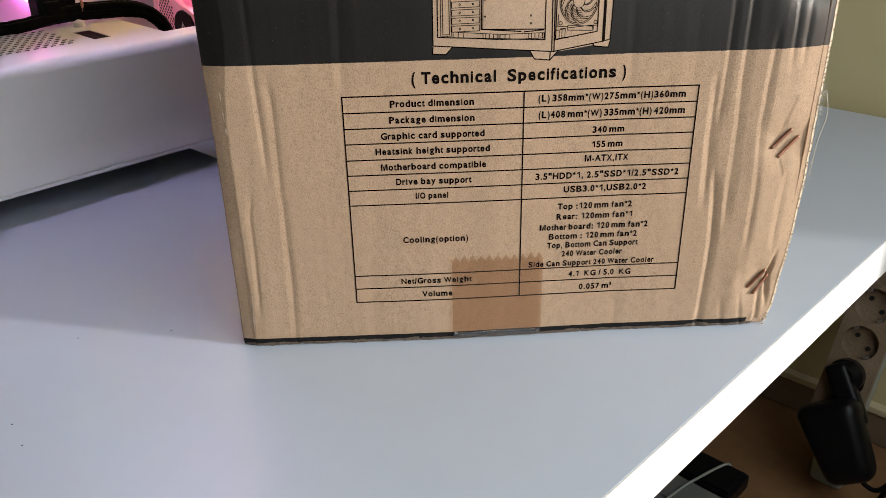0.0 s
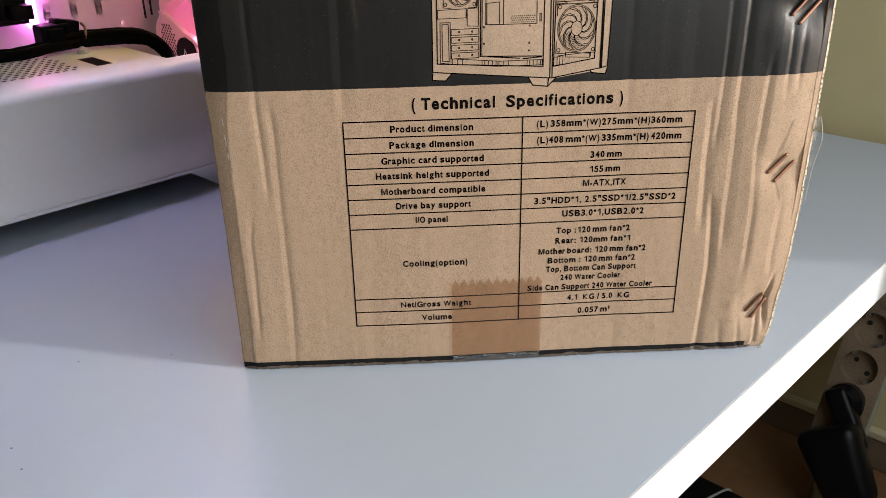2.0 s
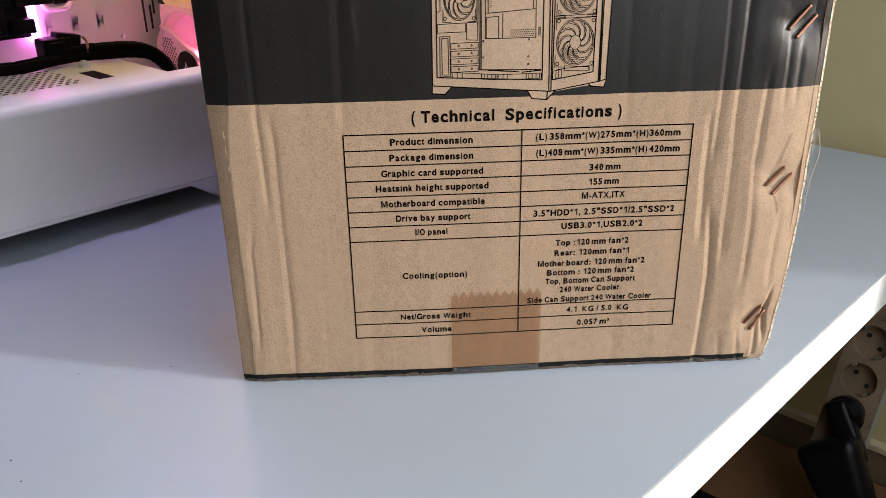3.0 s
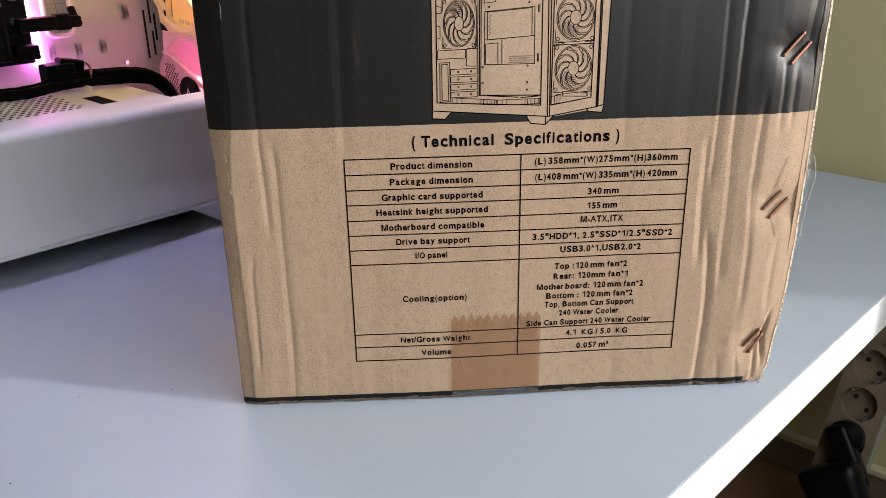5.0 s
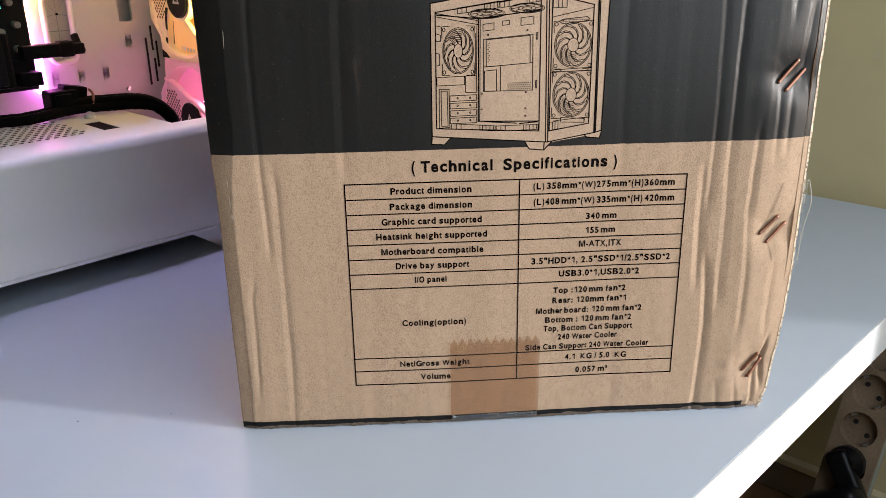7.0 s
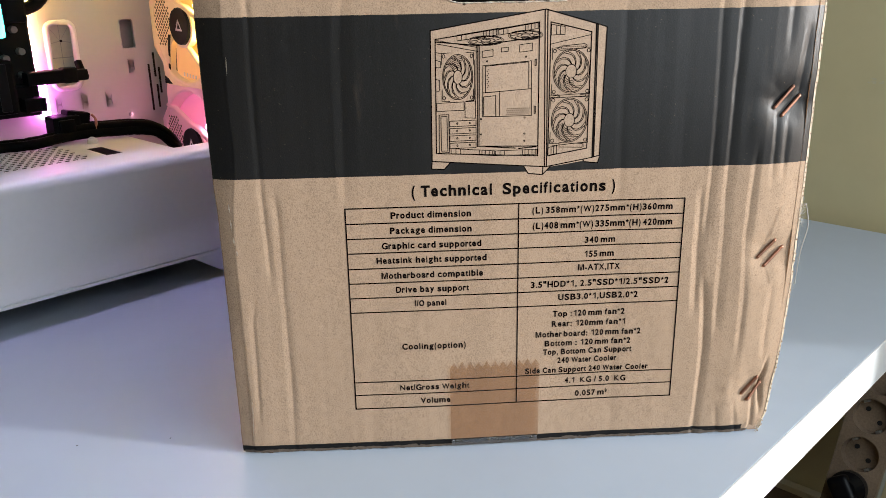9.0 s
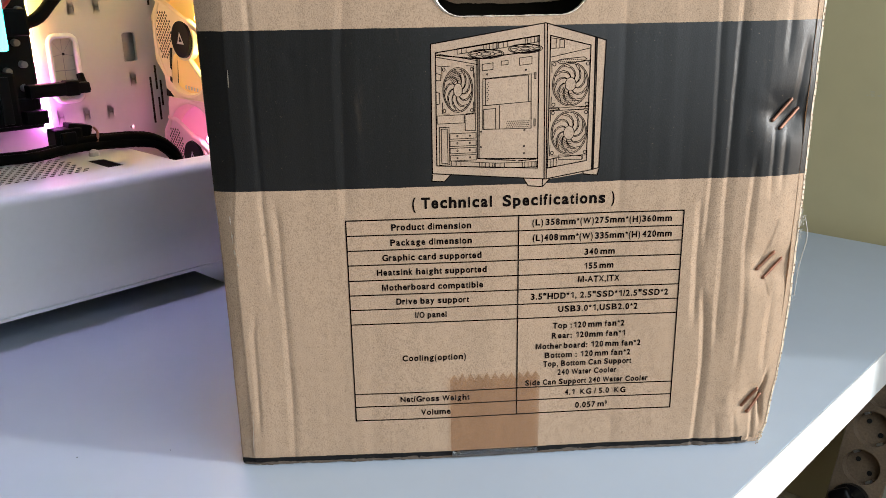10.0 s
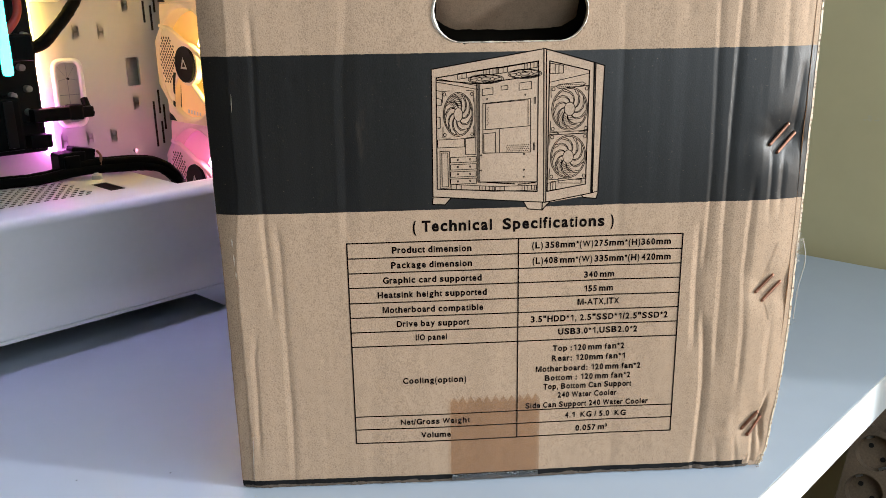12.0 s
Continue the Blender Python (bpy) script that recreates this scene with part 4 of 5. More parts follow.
# brown tape with a saw-cut end, folded round the bottom edge
def tape():
    bm = bmesh.new()
    x0, x1, top, teeth = 0.1322, 0.1885, 0.0512, 11
    cols = teeth * 2
    xs = [x0 + (x1 - x0) * k / cols for k in range(cols + 1)]
    zs = [FACE_FOOT - 0.0004, 0.0012, 0.003, 0.006, 0.012, 0.02, 0.03, 0.04, 0.048]
    rows = [[bm.verts.new((x, -relief(x, z) - 0.0006, z)) for x in xs] for z in zs]
    saw = []
    for k, x in enumerate(xs):
        z = top + (0.0046 if k % 2 else 0.0) + 0.0010 * (random.random() - 0.5)
        saw.append(bm.verts.new((x, -relief(x, z) - 0.0006, z)))
    rows.append(saw)
    for a, b in zip(rows, rows[1:]):
        for k in range(cols):
            bm.faces.new((a[k], a[k + 1], b[k + 1], b[k]))
    return bm


strip = part("packing_tape", tape(), tape_film, carton, "brown packing tape with a saw-cut end", smooth=True)


def tape_fold():
    """Where the tape turns under the carton: loose, crumpled and shiny."""
    bm, rows = bmesh.new(), []
    for j, z in enumerate((0.0012, 0.0004, -0.0006, -0.0018, -0.0030, -0.0040)):
        row = []
        for i in range(71):
            x = 0.1326 + 0.0552 * i / 70
            out = 0.0007 + 0.0005 * math.sin(math.pi * j / 5) + 0.0005 * noise.noise((x * 260, z * 500, 2)) + 0.0003 * noise.noise((x * 800, z * 900, 5))
            row.append(bm.verts.new((x, -relief(x, z) - max(0.0004, out), z + 0.0004 * noise.noise((x * 300, 3, j)))))
        rows.append(row)
    for a, b in zip(rows, rows[1:]):
        for i in range(70):
            bm.faces.new((a[i], b[i], b[i + 1], a[i + 1]))
    return bm


part("tape_fold", tape_fold(), fold_film, strip, "crumpled shiny tape turned under the box")


# torn paper: crease tears on the left, fuzz on the right edge and round the handle
def fuzz(points, length, count, radius):
    bm = bmesh.new()
    for _ in range(count):
        p = Vector(random.choice(points)) + Vector((random.uniform(-1, 1), random.uniform(-0.5, 0.5), random.uniform(-2, 2))) * 0.0012
        d = Vector((random.uniform(-0.2, 1), random.uniform(-0.5, 0.3), random.uniform(-1, 0.8))).normalized() * length
        bend = Vector((random.uniform(-1, 1), random.uniform(-1, 1), random.uniform(-1, 1))) * length * 0.3
        tube([p, p + d * 0.5 + bend, p + d], radius, 4, 3, bm)
    return bm


edge_line = [(right_end(z) + 0.0008, -relief(right_end(z), z) - 0.0003, z) for z in (0.136 + 0.0012 * k for k in range(13))]
tagged(part("lint", fuzz(edge_line, 0.0022, 90, 0.00006), lint_white, carton, "white torn paper fluff"), kind="stuff")
long_line = [(right_end(z) + 0.0014, -relief(right_end(z), z), z) for z in (0.088 + 0.0012 * k for k in range(40))]
tagged(part("lint", fuzz(long_line, 0.0024, 40, 0.00006), lint_white, carton, "white torn paper fluff"), kind="stuff")
loose = [(0.3470, -0.001, 0.150), (0.3485, -0.003, 0.138), (0.3462, -0.002, 0.120), (0.3458, -0.001, 0.100)]
part("fibre", tube(loose, 0.0003, 5), lint_white, carton, "white loose fibre")


def torn_flake(x, z, w, h, lean):
    bm = bmesh.new()
    n = 6
    left, right = [], []
    for k in range(n + 1):
        t = k / n
        cx, cz = x + lean * t, z + h * t
        half = w * math.sin(math.pi * (0.08 + 0.84 * t)) * (0.7 + 0.6 * random.random()) / 2
        left.append(bm.verts.new((cx - half, -relief(cx, cz) - 0.0003, cz)))
        right.append(bm.verts.new((cx + half, -relief(cx, cz) - 0.0005, cz)))
    for k in range(n):
        bm.faces.new((left[k], right[k], right[k + 1], left[k + 1]))
    bmesh.ops.solidify(bm, geom=bm.faces[:], thickness=0.0002)
    return bm


for x, z, w, h, lean in ((0.0072, 0.1360, 0.0009, 0.0050, -0.0003), (0.0066, 0.1440, 0.0008, 0.0080, -0.0003), (0.0063, 0.1560, 0.0008, 0.0050, -0.0002), (0.0085, 0.1300, 0.0006, 0.0030, -0.0003), (0.0068, 0.0030, 0.0008, 0.0300, 0.0018), (0.0125, 0.2340, 0.0005, 0.0100, 0.0004)):
    part("torn_flake", torn_flake(x, z, w, h, lean), kraft_white, carton, "pale torn paper along the crease")
tagged(part("torn_corner", fuzz([(0.3325 + 0.0003 * k, -0.0005, -0.002 + 0.0009 * k) for k in range(10)], 0.0014, 34, 0.00022), kraft_pale, carton, "crushed torn corner"), kind="stuff")


# ---- white computer case, its near side open ----
CASE = Vector((0.07, 0.42, TABLE_TOP))
case = thing("computer_case", room @ Matrix.Translation(CASE), "white steel computer case, side open, lit inside by coloured fans", "computer")


def shifted(bm, at):
    bmesh.ops.translate(bm, verts=bm.verts, vec=-Vector(at))
    return bm


def cpart(name, bm, material, label="", parent=None, smooth=False):
    return part(name, shifted(bm, CASE), material, parent or case, label, smooth)


SIDE_V, TRAY_V, CASE_U0, CASE_U1 = 0.309, 0.520, -0.150, 0.284
Z0, SHROUD_Z, CASE_Z = 0.450, 0.555, 0.890
RIM_Z = 0.477


def side_skirt():
    """The long lower side: a flat face, a step, and a rim that leans in slightly."""
    bm = bmesh.new()
    bend = [(SIDE_V + 0.009 - 0.009 * math.sin(radians(a)), SHROUD_Z - 0.009 + 0.009 * math.cos(radians(a))) for a in range(0, 91, 10)]
    profile = [(SIDE_V + 0.034, SHROUD_Z), (SIDE_V + 0.016, SHROUD_Z)] + bend + [(SIDE_V, SHROUD_Z - 0.0096), (SIDE_V, RIM_Z + 0.0090), (SIDE_V, RIM_Z + 0.008), (SIDE_V - 0.0002, RIM_Z + 0.004), (SIDE_V - 0.0009, RIM_Z), (SIDE_V - 0.0040, Z0 + 0.0070), (SIDE_V - 0.0042, Z0 + 0.0058), (SIDE_V - 0.0026, Z0 + 0.0052), (SIDE_V - 0.0026, Z0 + 0.0040), (SIDE_V - 0.0040, Z0 + 0.0034), (SIDE_V - 0.0036, Z0 + 0.0004), (SIDE_V + 0.001, Z0), (SIDE_V + 0.03, Z0)]
    a = [bm.verts.new((CASE_U0, v, z)) for v, z in profile]
    b = [bm.verts.new((CASE_U1, v, z)) for v, z in profile]
    for k in range(len(profile) - 1):
        bm.faces.new((a[k], b[k], b[k + 1], a[k + 1]))
    return bm


skirt = cpart("side_skirt", side_skirt(), case_white, smooth=True)
skirt.data.set_sharp_from_angle(angle=radians(32))
SLOT = (0.0960, 0.1120, 0.3615, 0.4080)


def shroud_top():
    """The roof of the power supply chamber with slanting vent holes and a cable slot."""
    bm = bmesh.new()
    add = lambda pts: bm.faces.new([bm.verts.new((u, v, SHROUD_Z)) for u, v in pts])
    v0, v1 = SIDE_V + 0.034, TRAY_V
    gu0, gu1, gv0, gv1, nv = -0.060, 0.0850, 0.360, 0.445, 10
    for pts in (((gu1, v0), (SLOT[0], v0), (SLOT[0], v1), (gu1, v1)), ((SLOT[1], v0), (0.156, v0), (0.156, v1), (SLOT[1], v1)), ((SLOT[0], v0), (SLOT[1], v0), (SLOT[1], SLOT[2]), (SLOT[0], SLOT[2])), ((SLOT[0], SLOT[3]), (SLOT[1], SLOT[3]), (SLOT[1], v1), (SLOT[0], v1)), ((CASE_U0, v0), (gu1, v0), (gu1, gv0), (CASE_U0, gv0)), ((CASE_U0, gv1), (gu1, gv1), (gu1, v1), (CASE_U0, v1)), ((CASE_U0, gv0), (gu0, gv0), (gu0, gv1), (CASE_U0, gv1))):
        add(pts)
    du, dv = 0.0077, (gv1 - gv0) / nv
    for j in range(nv):
        off, b = (j * 0.0048) % du, gv0 + j * dv
        count = int((gu1 - gu0 - off) / du)
        add(((gu0, b), (gu0 + off + 1e-4, b), (gu0 + off + 1e-4, b + dv), (gu0, b + dv)))
        end = gu0 + off + count * du
        add(((end, b), (gu1 + 1e-4, b), (gu1 + 1e-4, b + dv), (end, b + dv)))
        for i in range(count):
            a = gu0 + off + i * du
            outer = [(a, b), (a + du, b), (a + du, b + dv), (a, b + dv)]
            inner = [(a + du * x, b + dv * y) for x, y in ((0.06, 0.16), (0.64, 0.16), (0.96, 0.84), (0.38, 0.84))]
            for k in range(4):
                q = (k + 1) % 4
                add((outer[k], outer[q], inner[q], inner[k]))
    bmesh.ops.remove_doubles(bm, verts=bm.verts, dist=1e-5)
    got = bmesh.ops.extrude_face_region(bm, geom=bm.faces[:])
    bmesh.ops.translate(bm, verts=[v for v in got["geom"] if isinstance(v, bmesh.types.BMVert)], vec=(0, 0, -0.0005))
    return bm


cpart("shroud_top", shroud_top(), case_white, "perforated white steel shelf")
bump_at = Matrix.Translation((0.1135, 0.4315, SHROUD_Z))
cpart("rubber_bump", add_cyl(cyl(0.0055, 0.0050, 0.004, bump_at @ Matrix.Translation((0, 0, 0.002)), 20), 0.0050, 0.0020, 0.0025, bump_at @ Matrix.Translation((0, 0, 0.0052)), 20), fan_white, "pale round bump on the shelf")
# black sheet added to deepen the shade under the case
cpart("underside_shade_sheet", box(CASE_U0 + 0.012, 0.146, SIDE_V + 0.030, 0.50, Z0 - 0.0060, Z0 - 0.0004, 0.001), black_plastic, "black sheet added as shade under the floor")
# black box added below the cable slot to keep it dark
cpart("slot_blackout", box(0.094, 0.150, SIDE_V + 0.037, TRAY_V - 0.01, Z0 + 0.006, SHROUD_Z - 0.012, 0.002), black_plastic)
# unseen fill strip, added to throw coloured light on the table
cpart("roof_fill_strip", box(-0.06, 0.25, 0.3115, 0.3195, CASE_Z - 0.005, CASE_Z - 0.0005, 0.001), case_fill_glow, "unseen glowing strip added to light the table")
# unseen plate, added to keep that fill light off the tray
cpart("fill_blocker", box(-0.07, 0.26, 0.3225, 0.3255, CASE_Z - 0.055, CASE_Z - 0.0005, 0.0005), case_white)
cpart("power_supply", box(-0.14, 0.09, SIDE_V + 0.035, TRAY_V - 0.01, Z0 + 0.006, SHROUD_Z - 0.010, 0.003), black_plastic)
cpart("floor_panel", box(CASE_U0, CASE_U1, SIDE_V + 0.03, 0.545, Z0, Z0 + 0.003), case_white)
cpart("rear_panel", box(CASE_U0, CASE_U0 + 0.002, SIDE_V + 0.002, 0.545, Z0 + 0.004, CASE_Z), case_white)
cpart("top_panel", box(CASE_U0, CASE_U1, SIDE_V, 0.545, CASE_Z, CASE_Z + 0.014, 0.003), case_white)
cpart("front_panel", box(CASE_U1 - 0.003, CASE_U1 + 0.010, SIDE_V, 0.545, Z0, CASE_Z, 0.003), case_white)
cpart("side_panel", box(CASE_U0, CASE_U1, 0.5435, 0.545, Z0, CASE_Z), case_white)
cpart("corner_post", box(CASE_U1 - 0.020, CASE_U1 - 0.004, SIDE_V + 0.001, SIDE_V + 0.016, SHROUD_Z + 0.001, CASE_Z, 0.002), case_white)


def case_foot(u0, u1, v0, v1):
    """A splayed foot, narrower where it meets the table."""
    bm = bmesh.new()
    s, back = 0.037, 0.0110
    lo = [bm.verts.new((u, v, TABLE_TOP)) for u, v in ((u0 + s, v0 + back), (u1, v0 + back), (u1, v1 + back), (u0 + s, v1 + back))]
    hi = [bm.verts.new((u, v, Z0 + 0.0005)) for u, v in ((u0, v0), (u1, v0), (u1, v1), (u0, v1))]
    bm.faces.new(lo[::-1]), bm.faces.new(hi)
    for k in range(4):
        bm.faces.new((lo[k], lo[(k + 1) % 4], hi[(k + 1) % 4], hi[k]))
    return bm


for u0, u1, v0, v1 in ((0.143, 0.262, SIDE_V - 0.003, SIDE_V + 0.035), (0.143, 0.262, 0.50, 0.53), (-0.14, -0.06, SIDE_V + 0.002, SIDE_V + 0.035), (-0.14, -0.06, 0.50, 0.53)):
    cpart("foot", case_foot(u0, u1, v0, v1), case_white)

# motherboard tray with its openings
TIES = ((0.1204, 0.5854), (0.1488, 0.5853), (0.1765, 0.5853), (0.2081, 0.6194), (0.1477, 0.7016), (0.1759, 0.7008), (0.2072, 0.7302))
tray_holes = [(u - 0.0036, u + 0.0036, z - 0.0080, z + 0.0080) for u, z in TIES]
tray_holes += [(0.1440, 0.1560, 0.7600, 0.7760), (0.2005, 0.2162, 0.6395, 0.6715), (0.1195, 0.1460, 0.6040, 0.6700), (0.0700, 0.1400, 0.7350, 0.7900)]
tray = cpart("motherboard_tray", plate(CASE_U0 + 0.002, CASE_U1 - 0.022, Z0 + 0.004, CASE_Z, tray_holes, 0.0014, Matrix.Translation((0, TRAY_V + 0.0014, 0)) @ UPRIGHT), shaded_steel)
for u, z in TIES:  # the bridge of each cable-tie slot
    bm = bmesh.new()
    for s in (-1, 1):
        vs = [bm.verts.new((u + x, TRAY_V - 0.0015, z + s * y)) for x, y in ((-0.0036, 0.0083), (0.0036, 0.0083), (0.0016, 0.0010), (-0.0016, 0.0010))]
        bm.faces.new(vs)
    bmesh.ops.solidify(bm, geom=bm.faces[:], thickness=0.001)
    cpart("tie_bridge", bm, shaded_steel, parent=tray)


def rounded_ring(u0, u1, z0, z1, r, w, v, depth):
    """A raised frame with rounded corners round an opening in the tray."""
    bm = bmesh.new()

    def loop(grow, vv):
        pts = []
        for cu, cz, a0 in ((u1 - r, z1 - r, 0), (u0 + r, z1 - r, 90), (u0 + r, z0 + r, 180), (u1 - r, z0 + r, 270)):
            for k in range(6):
                a = radians(a0 + 18 * k)
                pts.append(bm.verts.new((cu + (r + grow) * math.cos(a), vv, cz + (r + grow) * math.sin(a))))
        return pts

    rings = [loop(0, v + 0.004), loop(0, v - depth), loop(w * 0.5, v - depth * 1.2), loop(w, v - depth * 0.4), loop(w, v + 0.0005)]
    for a, b in zip(rings, rings[1:]):
        for k in range(len(a)):
            q = (k + 1) % len(a)
            bm.faces.new((a[k], a[q], b[q], b[k]))
    return bm


cpart("opening_rim", rounded_ring(0.2005, 0.2162, 0.6395, 0.6715, 0.0030, 0.0006, TRAY_V, 0.0006), shaded_steel, parent=tray, smooth=True)
grommet = cpart("cable_grommet", rounded_ring(0.1205, 0.1450, 0.6045, 0.6695, 0.006, 0.0052, TRAY_V, 0.0035), fan_white, "cable opening with slit rubber leaves", smooth=True)
GROM = (0.1206, 0.1449, 0.6046, 0.6694)
mid_u, knot_z = (GROM[0] + GROM[1]) / 2, 0.6525
LEAVES = [((GROM[0], GROM[2]), (mid_u, GROM[2]), (mid_u, 0.6350), (GROM[0], 0.6350)), ((mid_u, GROM[2]), (GROM[1], GROM[2]), (GROM[1], 0.6350), (mid_u, 0.6350)), ((GROM[0], 0.6350), (mid_u, 0.6350), (mid_u, knot_z), (GROM[0], 0.6500)), ((mid_u, 0.6350), (GROM[1], 0.6350), (GROM[1], 0.6500), (mid_u, knot_z))]
LEAVES += [((GROM[0], 0.6500), (mid_u, knot_z), (GROM[0], GROM[3])), ((mid_u, knot_z), (mid_u, GROM[3]), (GROM[0], GROM[3])), ((mid_u, knot_z), (GROM[1], GROM[3]), (mid_u, GROM[3])), ((mid_u, knot_z), (GROM[1], 0.6500), (GROM[1], GROM[3]))]
for leaf_line in LEAVES:  # rubber leaves parted by fine slits
    cu, cz = sum(p[0] for p in leaf_line) / len(leaf_line), sum(p[1] for p in leaf_line) / len(leaf_line)
    bm = bmesh.new()
    bm.faces.new([bm.verts.new((cu + (u - cu) * 0.945, TRAY_V + 0.0016, cz + (z - cz) * 0.965)) for u, z in leaf_line])
    bmesh.ops.solidify(bm, geom=bm.faces[:], thickness=0.0016)
    cpart("rubber_leaf", bm, rubber_grey, parent=grommet)
cpart("knot_hole", cyl(0.0013, 0.0013, 0.0012, Matrix.Translation((mid_u, TRAY_V - 0.0004, knot_z)) @ Matrix.Rotation(radians(90), 4, "X"), 10), hole_black, parent=grommet)
# plate added behind the openings; its grey stands for the shade in them
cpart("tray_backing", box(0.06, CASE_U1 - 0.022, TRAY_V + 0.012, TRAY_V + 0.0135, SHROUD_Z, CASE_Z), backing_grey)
cpart("upper_rim", rounded_ring(0.0720, 0.1380, 0.7370, 0.7880, 0.008, 0.004, TRAY_V, 0.003), fan_white, smooth=True)
for u, z in ((0.1997, 0.5650), (0.2240, 0.7480)):
    cpart("screw", add_cyl(cyl(0.0026, 0.0022, 0.003, Matrix.Translation((u, TRAY_V - 0.0015, z)) @ Matrix.Rotation(radians(90), 4, "X"), 12), 0.001, 0.001, 0.0035, Matrix.Translation((u, TRAY_V - 0.002, z)) @ Matrix.Rotation(radians(90), 4, "X"), 6), metal_grey)
# narrow upright slots where tray and fan wall meet
FAN_U, FAN_V = 0.2580, 0.4535
for u, z, h in ((0.2289, 0.593, 0.054), (0.2360, 0.619, 0.028), (0.2412, 0.6005, 0.030), (0.2370, 0.5825, 0.027), (0.2290, 0.722, 0.024), (0.2375, 0.715, 0.028), (0.2425, 0.732, 0.022)):
    cpart("tray_slot", box(u - 0.0012, u + 0.0012, TRAY_V - 0.0008, TRAY_V - 0.0002, z - h / 2, z + h / 2, 0.0003), hole_black, parent=tray)
FAN_Z = (0.5305, 0.6640, 0.7975)
cpart("fan_wall", plate(SIDE_V + 0.016, TRAY_V, Z0 + 0.004, CASE_Z, [(FAN_V - 0.058, FAN_V + 0.058, z - 0.058, z + 0.058) for z in FAN_Z], 0.0012, Matrix.Translation((FAN_U + 0.0085, 0, 0)) @ Matrix(((0, 0, 1, 0), (1, 0, 0, 0), (0, 1, 0, 0), (0, 0, 0, 1)))), shaded_steel)


# three front fans that look towards the back of the case
FAN_HALF, HUB_R = 0.0665, 0.0206
BACKWARD = Matrix(((0, 0, -1, 0), (1, 0, 0, 0), (0, 1, 0, 0), (0, 0, 0, 1)))  # local x, y, z to depth of the case, up, back


def arc_line(r, a0, a1, steps):
    return [(r * math.cos(radians(a0 + (a1 - a0) * k / steps)), r * math.sin(radians(a0 + (a1 - a0) * k / steps))) for k in range(steps + 1)]


def slab(outline, d0, d1, tilt=(0.0, 0.0)):
    """A flat plate of any outline between two depths, leaning by tilt."""
    bm = bmesh.new()
    rows = [[bm.verts.new((x, y, d + tilt[0] * x + tilt[1] * y)) for x, y in outline] for d in (d0, d1)]
    bm.faces.new(rows[0][::-1]), bm.faces.new(rows[1])
    for k in range(len(outline)):
        q = (k + 1) % len(outline)
        bm.faces.new((rows[0][k], rows[0][q], rows[1][q], rows[1][k]))
    bmesh.ops.recalc_face_normals(bm, faces=bm.faces[:])
    bmesh.ops.transform(bm, matrix=BACKWARD, verts=bm.verts)
    return bm


def fan_frame():
    """A square housing with stepped corners round a flaring throat."""
    bm, n = bmesh.new(), 72
    corner = [(FAN_HALF, 0.025), (0.050, 0.042), (0.0485, FAN_HALF)]

    def reach(a):
        c, t = abs(math.cos(a)), abs(math.sin(a))
        best = 9.0
        for (x0, y0), (x1, y1) in zip([(FAN_HALF, 0.0)] + corner, corner + [(0.0, FAN_HALF)]):
            det = c * (y1 - y0) - t * (x1 - x0)
            if abs(det) > 1e-9:
                r, k = (x0 * (y1 - y0) - y0 * (x1 - x0)) / det, (x0 * t - y0 * c) / det
                if r > 0 and -1e-6 <= k <= 1 + 1e-6:
                    best = min(best, r)
        return best

    def loop(d, r=None):
        return [bm.verts.new((q * math.cos(a), q * math.sin(a), d)) for a in (2 * math.pi * k / n for k in range(n)) for q in [reach(a) if r is None else min(r, reach(a) - 0.0020)]]

    loops = [loop(-0.002), loop(0.0228), loop(0.0235, 0.0640), loop(0.0225, 0.0615), loop(-0.002, 0.0560)]
    for p, q in zip(loops, loops[1:] + loops[:1]):
        for k in range(n):
            bm.faces.new((p[k], p[(k + 1) % n], q[(k + 1) % n], q[k]))
    bmesh.ops.recalc_face_normals(bm, faces=bm.faces[:])
    bmesh.ops.transform(bm, matrix=BACKWARD, verts=bm.verts)
    return bm


def rib(line, d0, d1):
    """A curved bar (x, y, half width) between two depths."""
    bm, rows = bmesh.new(), []
    for k, (x, y, w) in enumerate(line):
        p, q = line[max(0, k - 1)], line[min(len(line) - 1, k + 1)]
        way = Vector((q[0] - p[0], q[1] - p[1])).normalized()
        rows.append([bm.verts.new((x - way.y * w * s, y + way.x * w * s, d)) for s, d in ((-1, d0), (-1, d1 - 0.001), (-0.6, d1), (0.6, d1), (1, d1 - 0.001), (1, d0))])
    for p, q in zip(rows, rows[1:]):
        for k in range(6):
            bm.faces.new((p[k], p[(k + 1) % 6], q[(k + 1) % 6], q[k]))
    bm.faces.new(rows[0]), bm.faces.new(rows[-1][::-1])
    bmesh.ops.recalc_face_normals(bm, faces=bm.faces[:])
    bmesh.ops.transform(bm, matrix=BACKWARD, verts=bm.verts)
    return bm


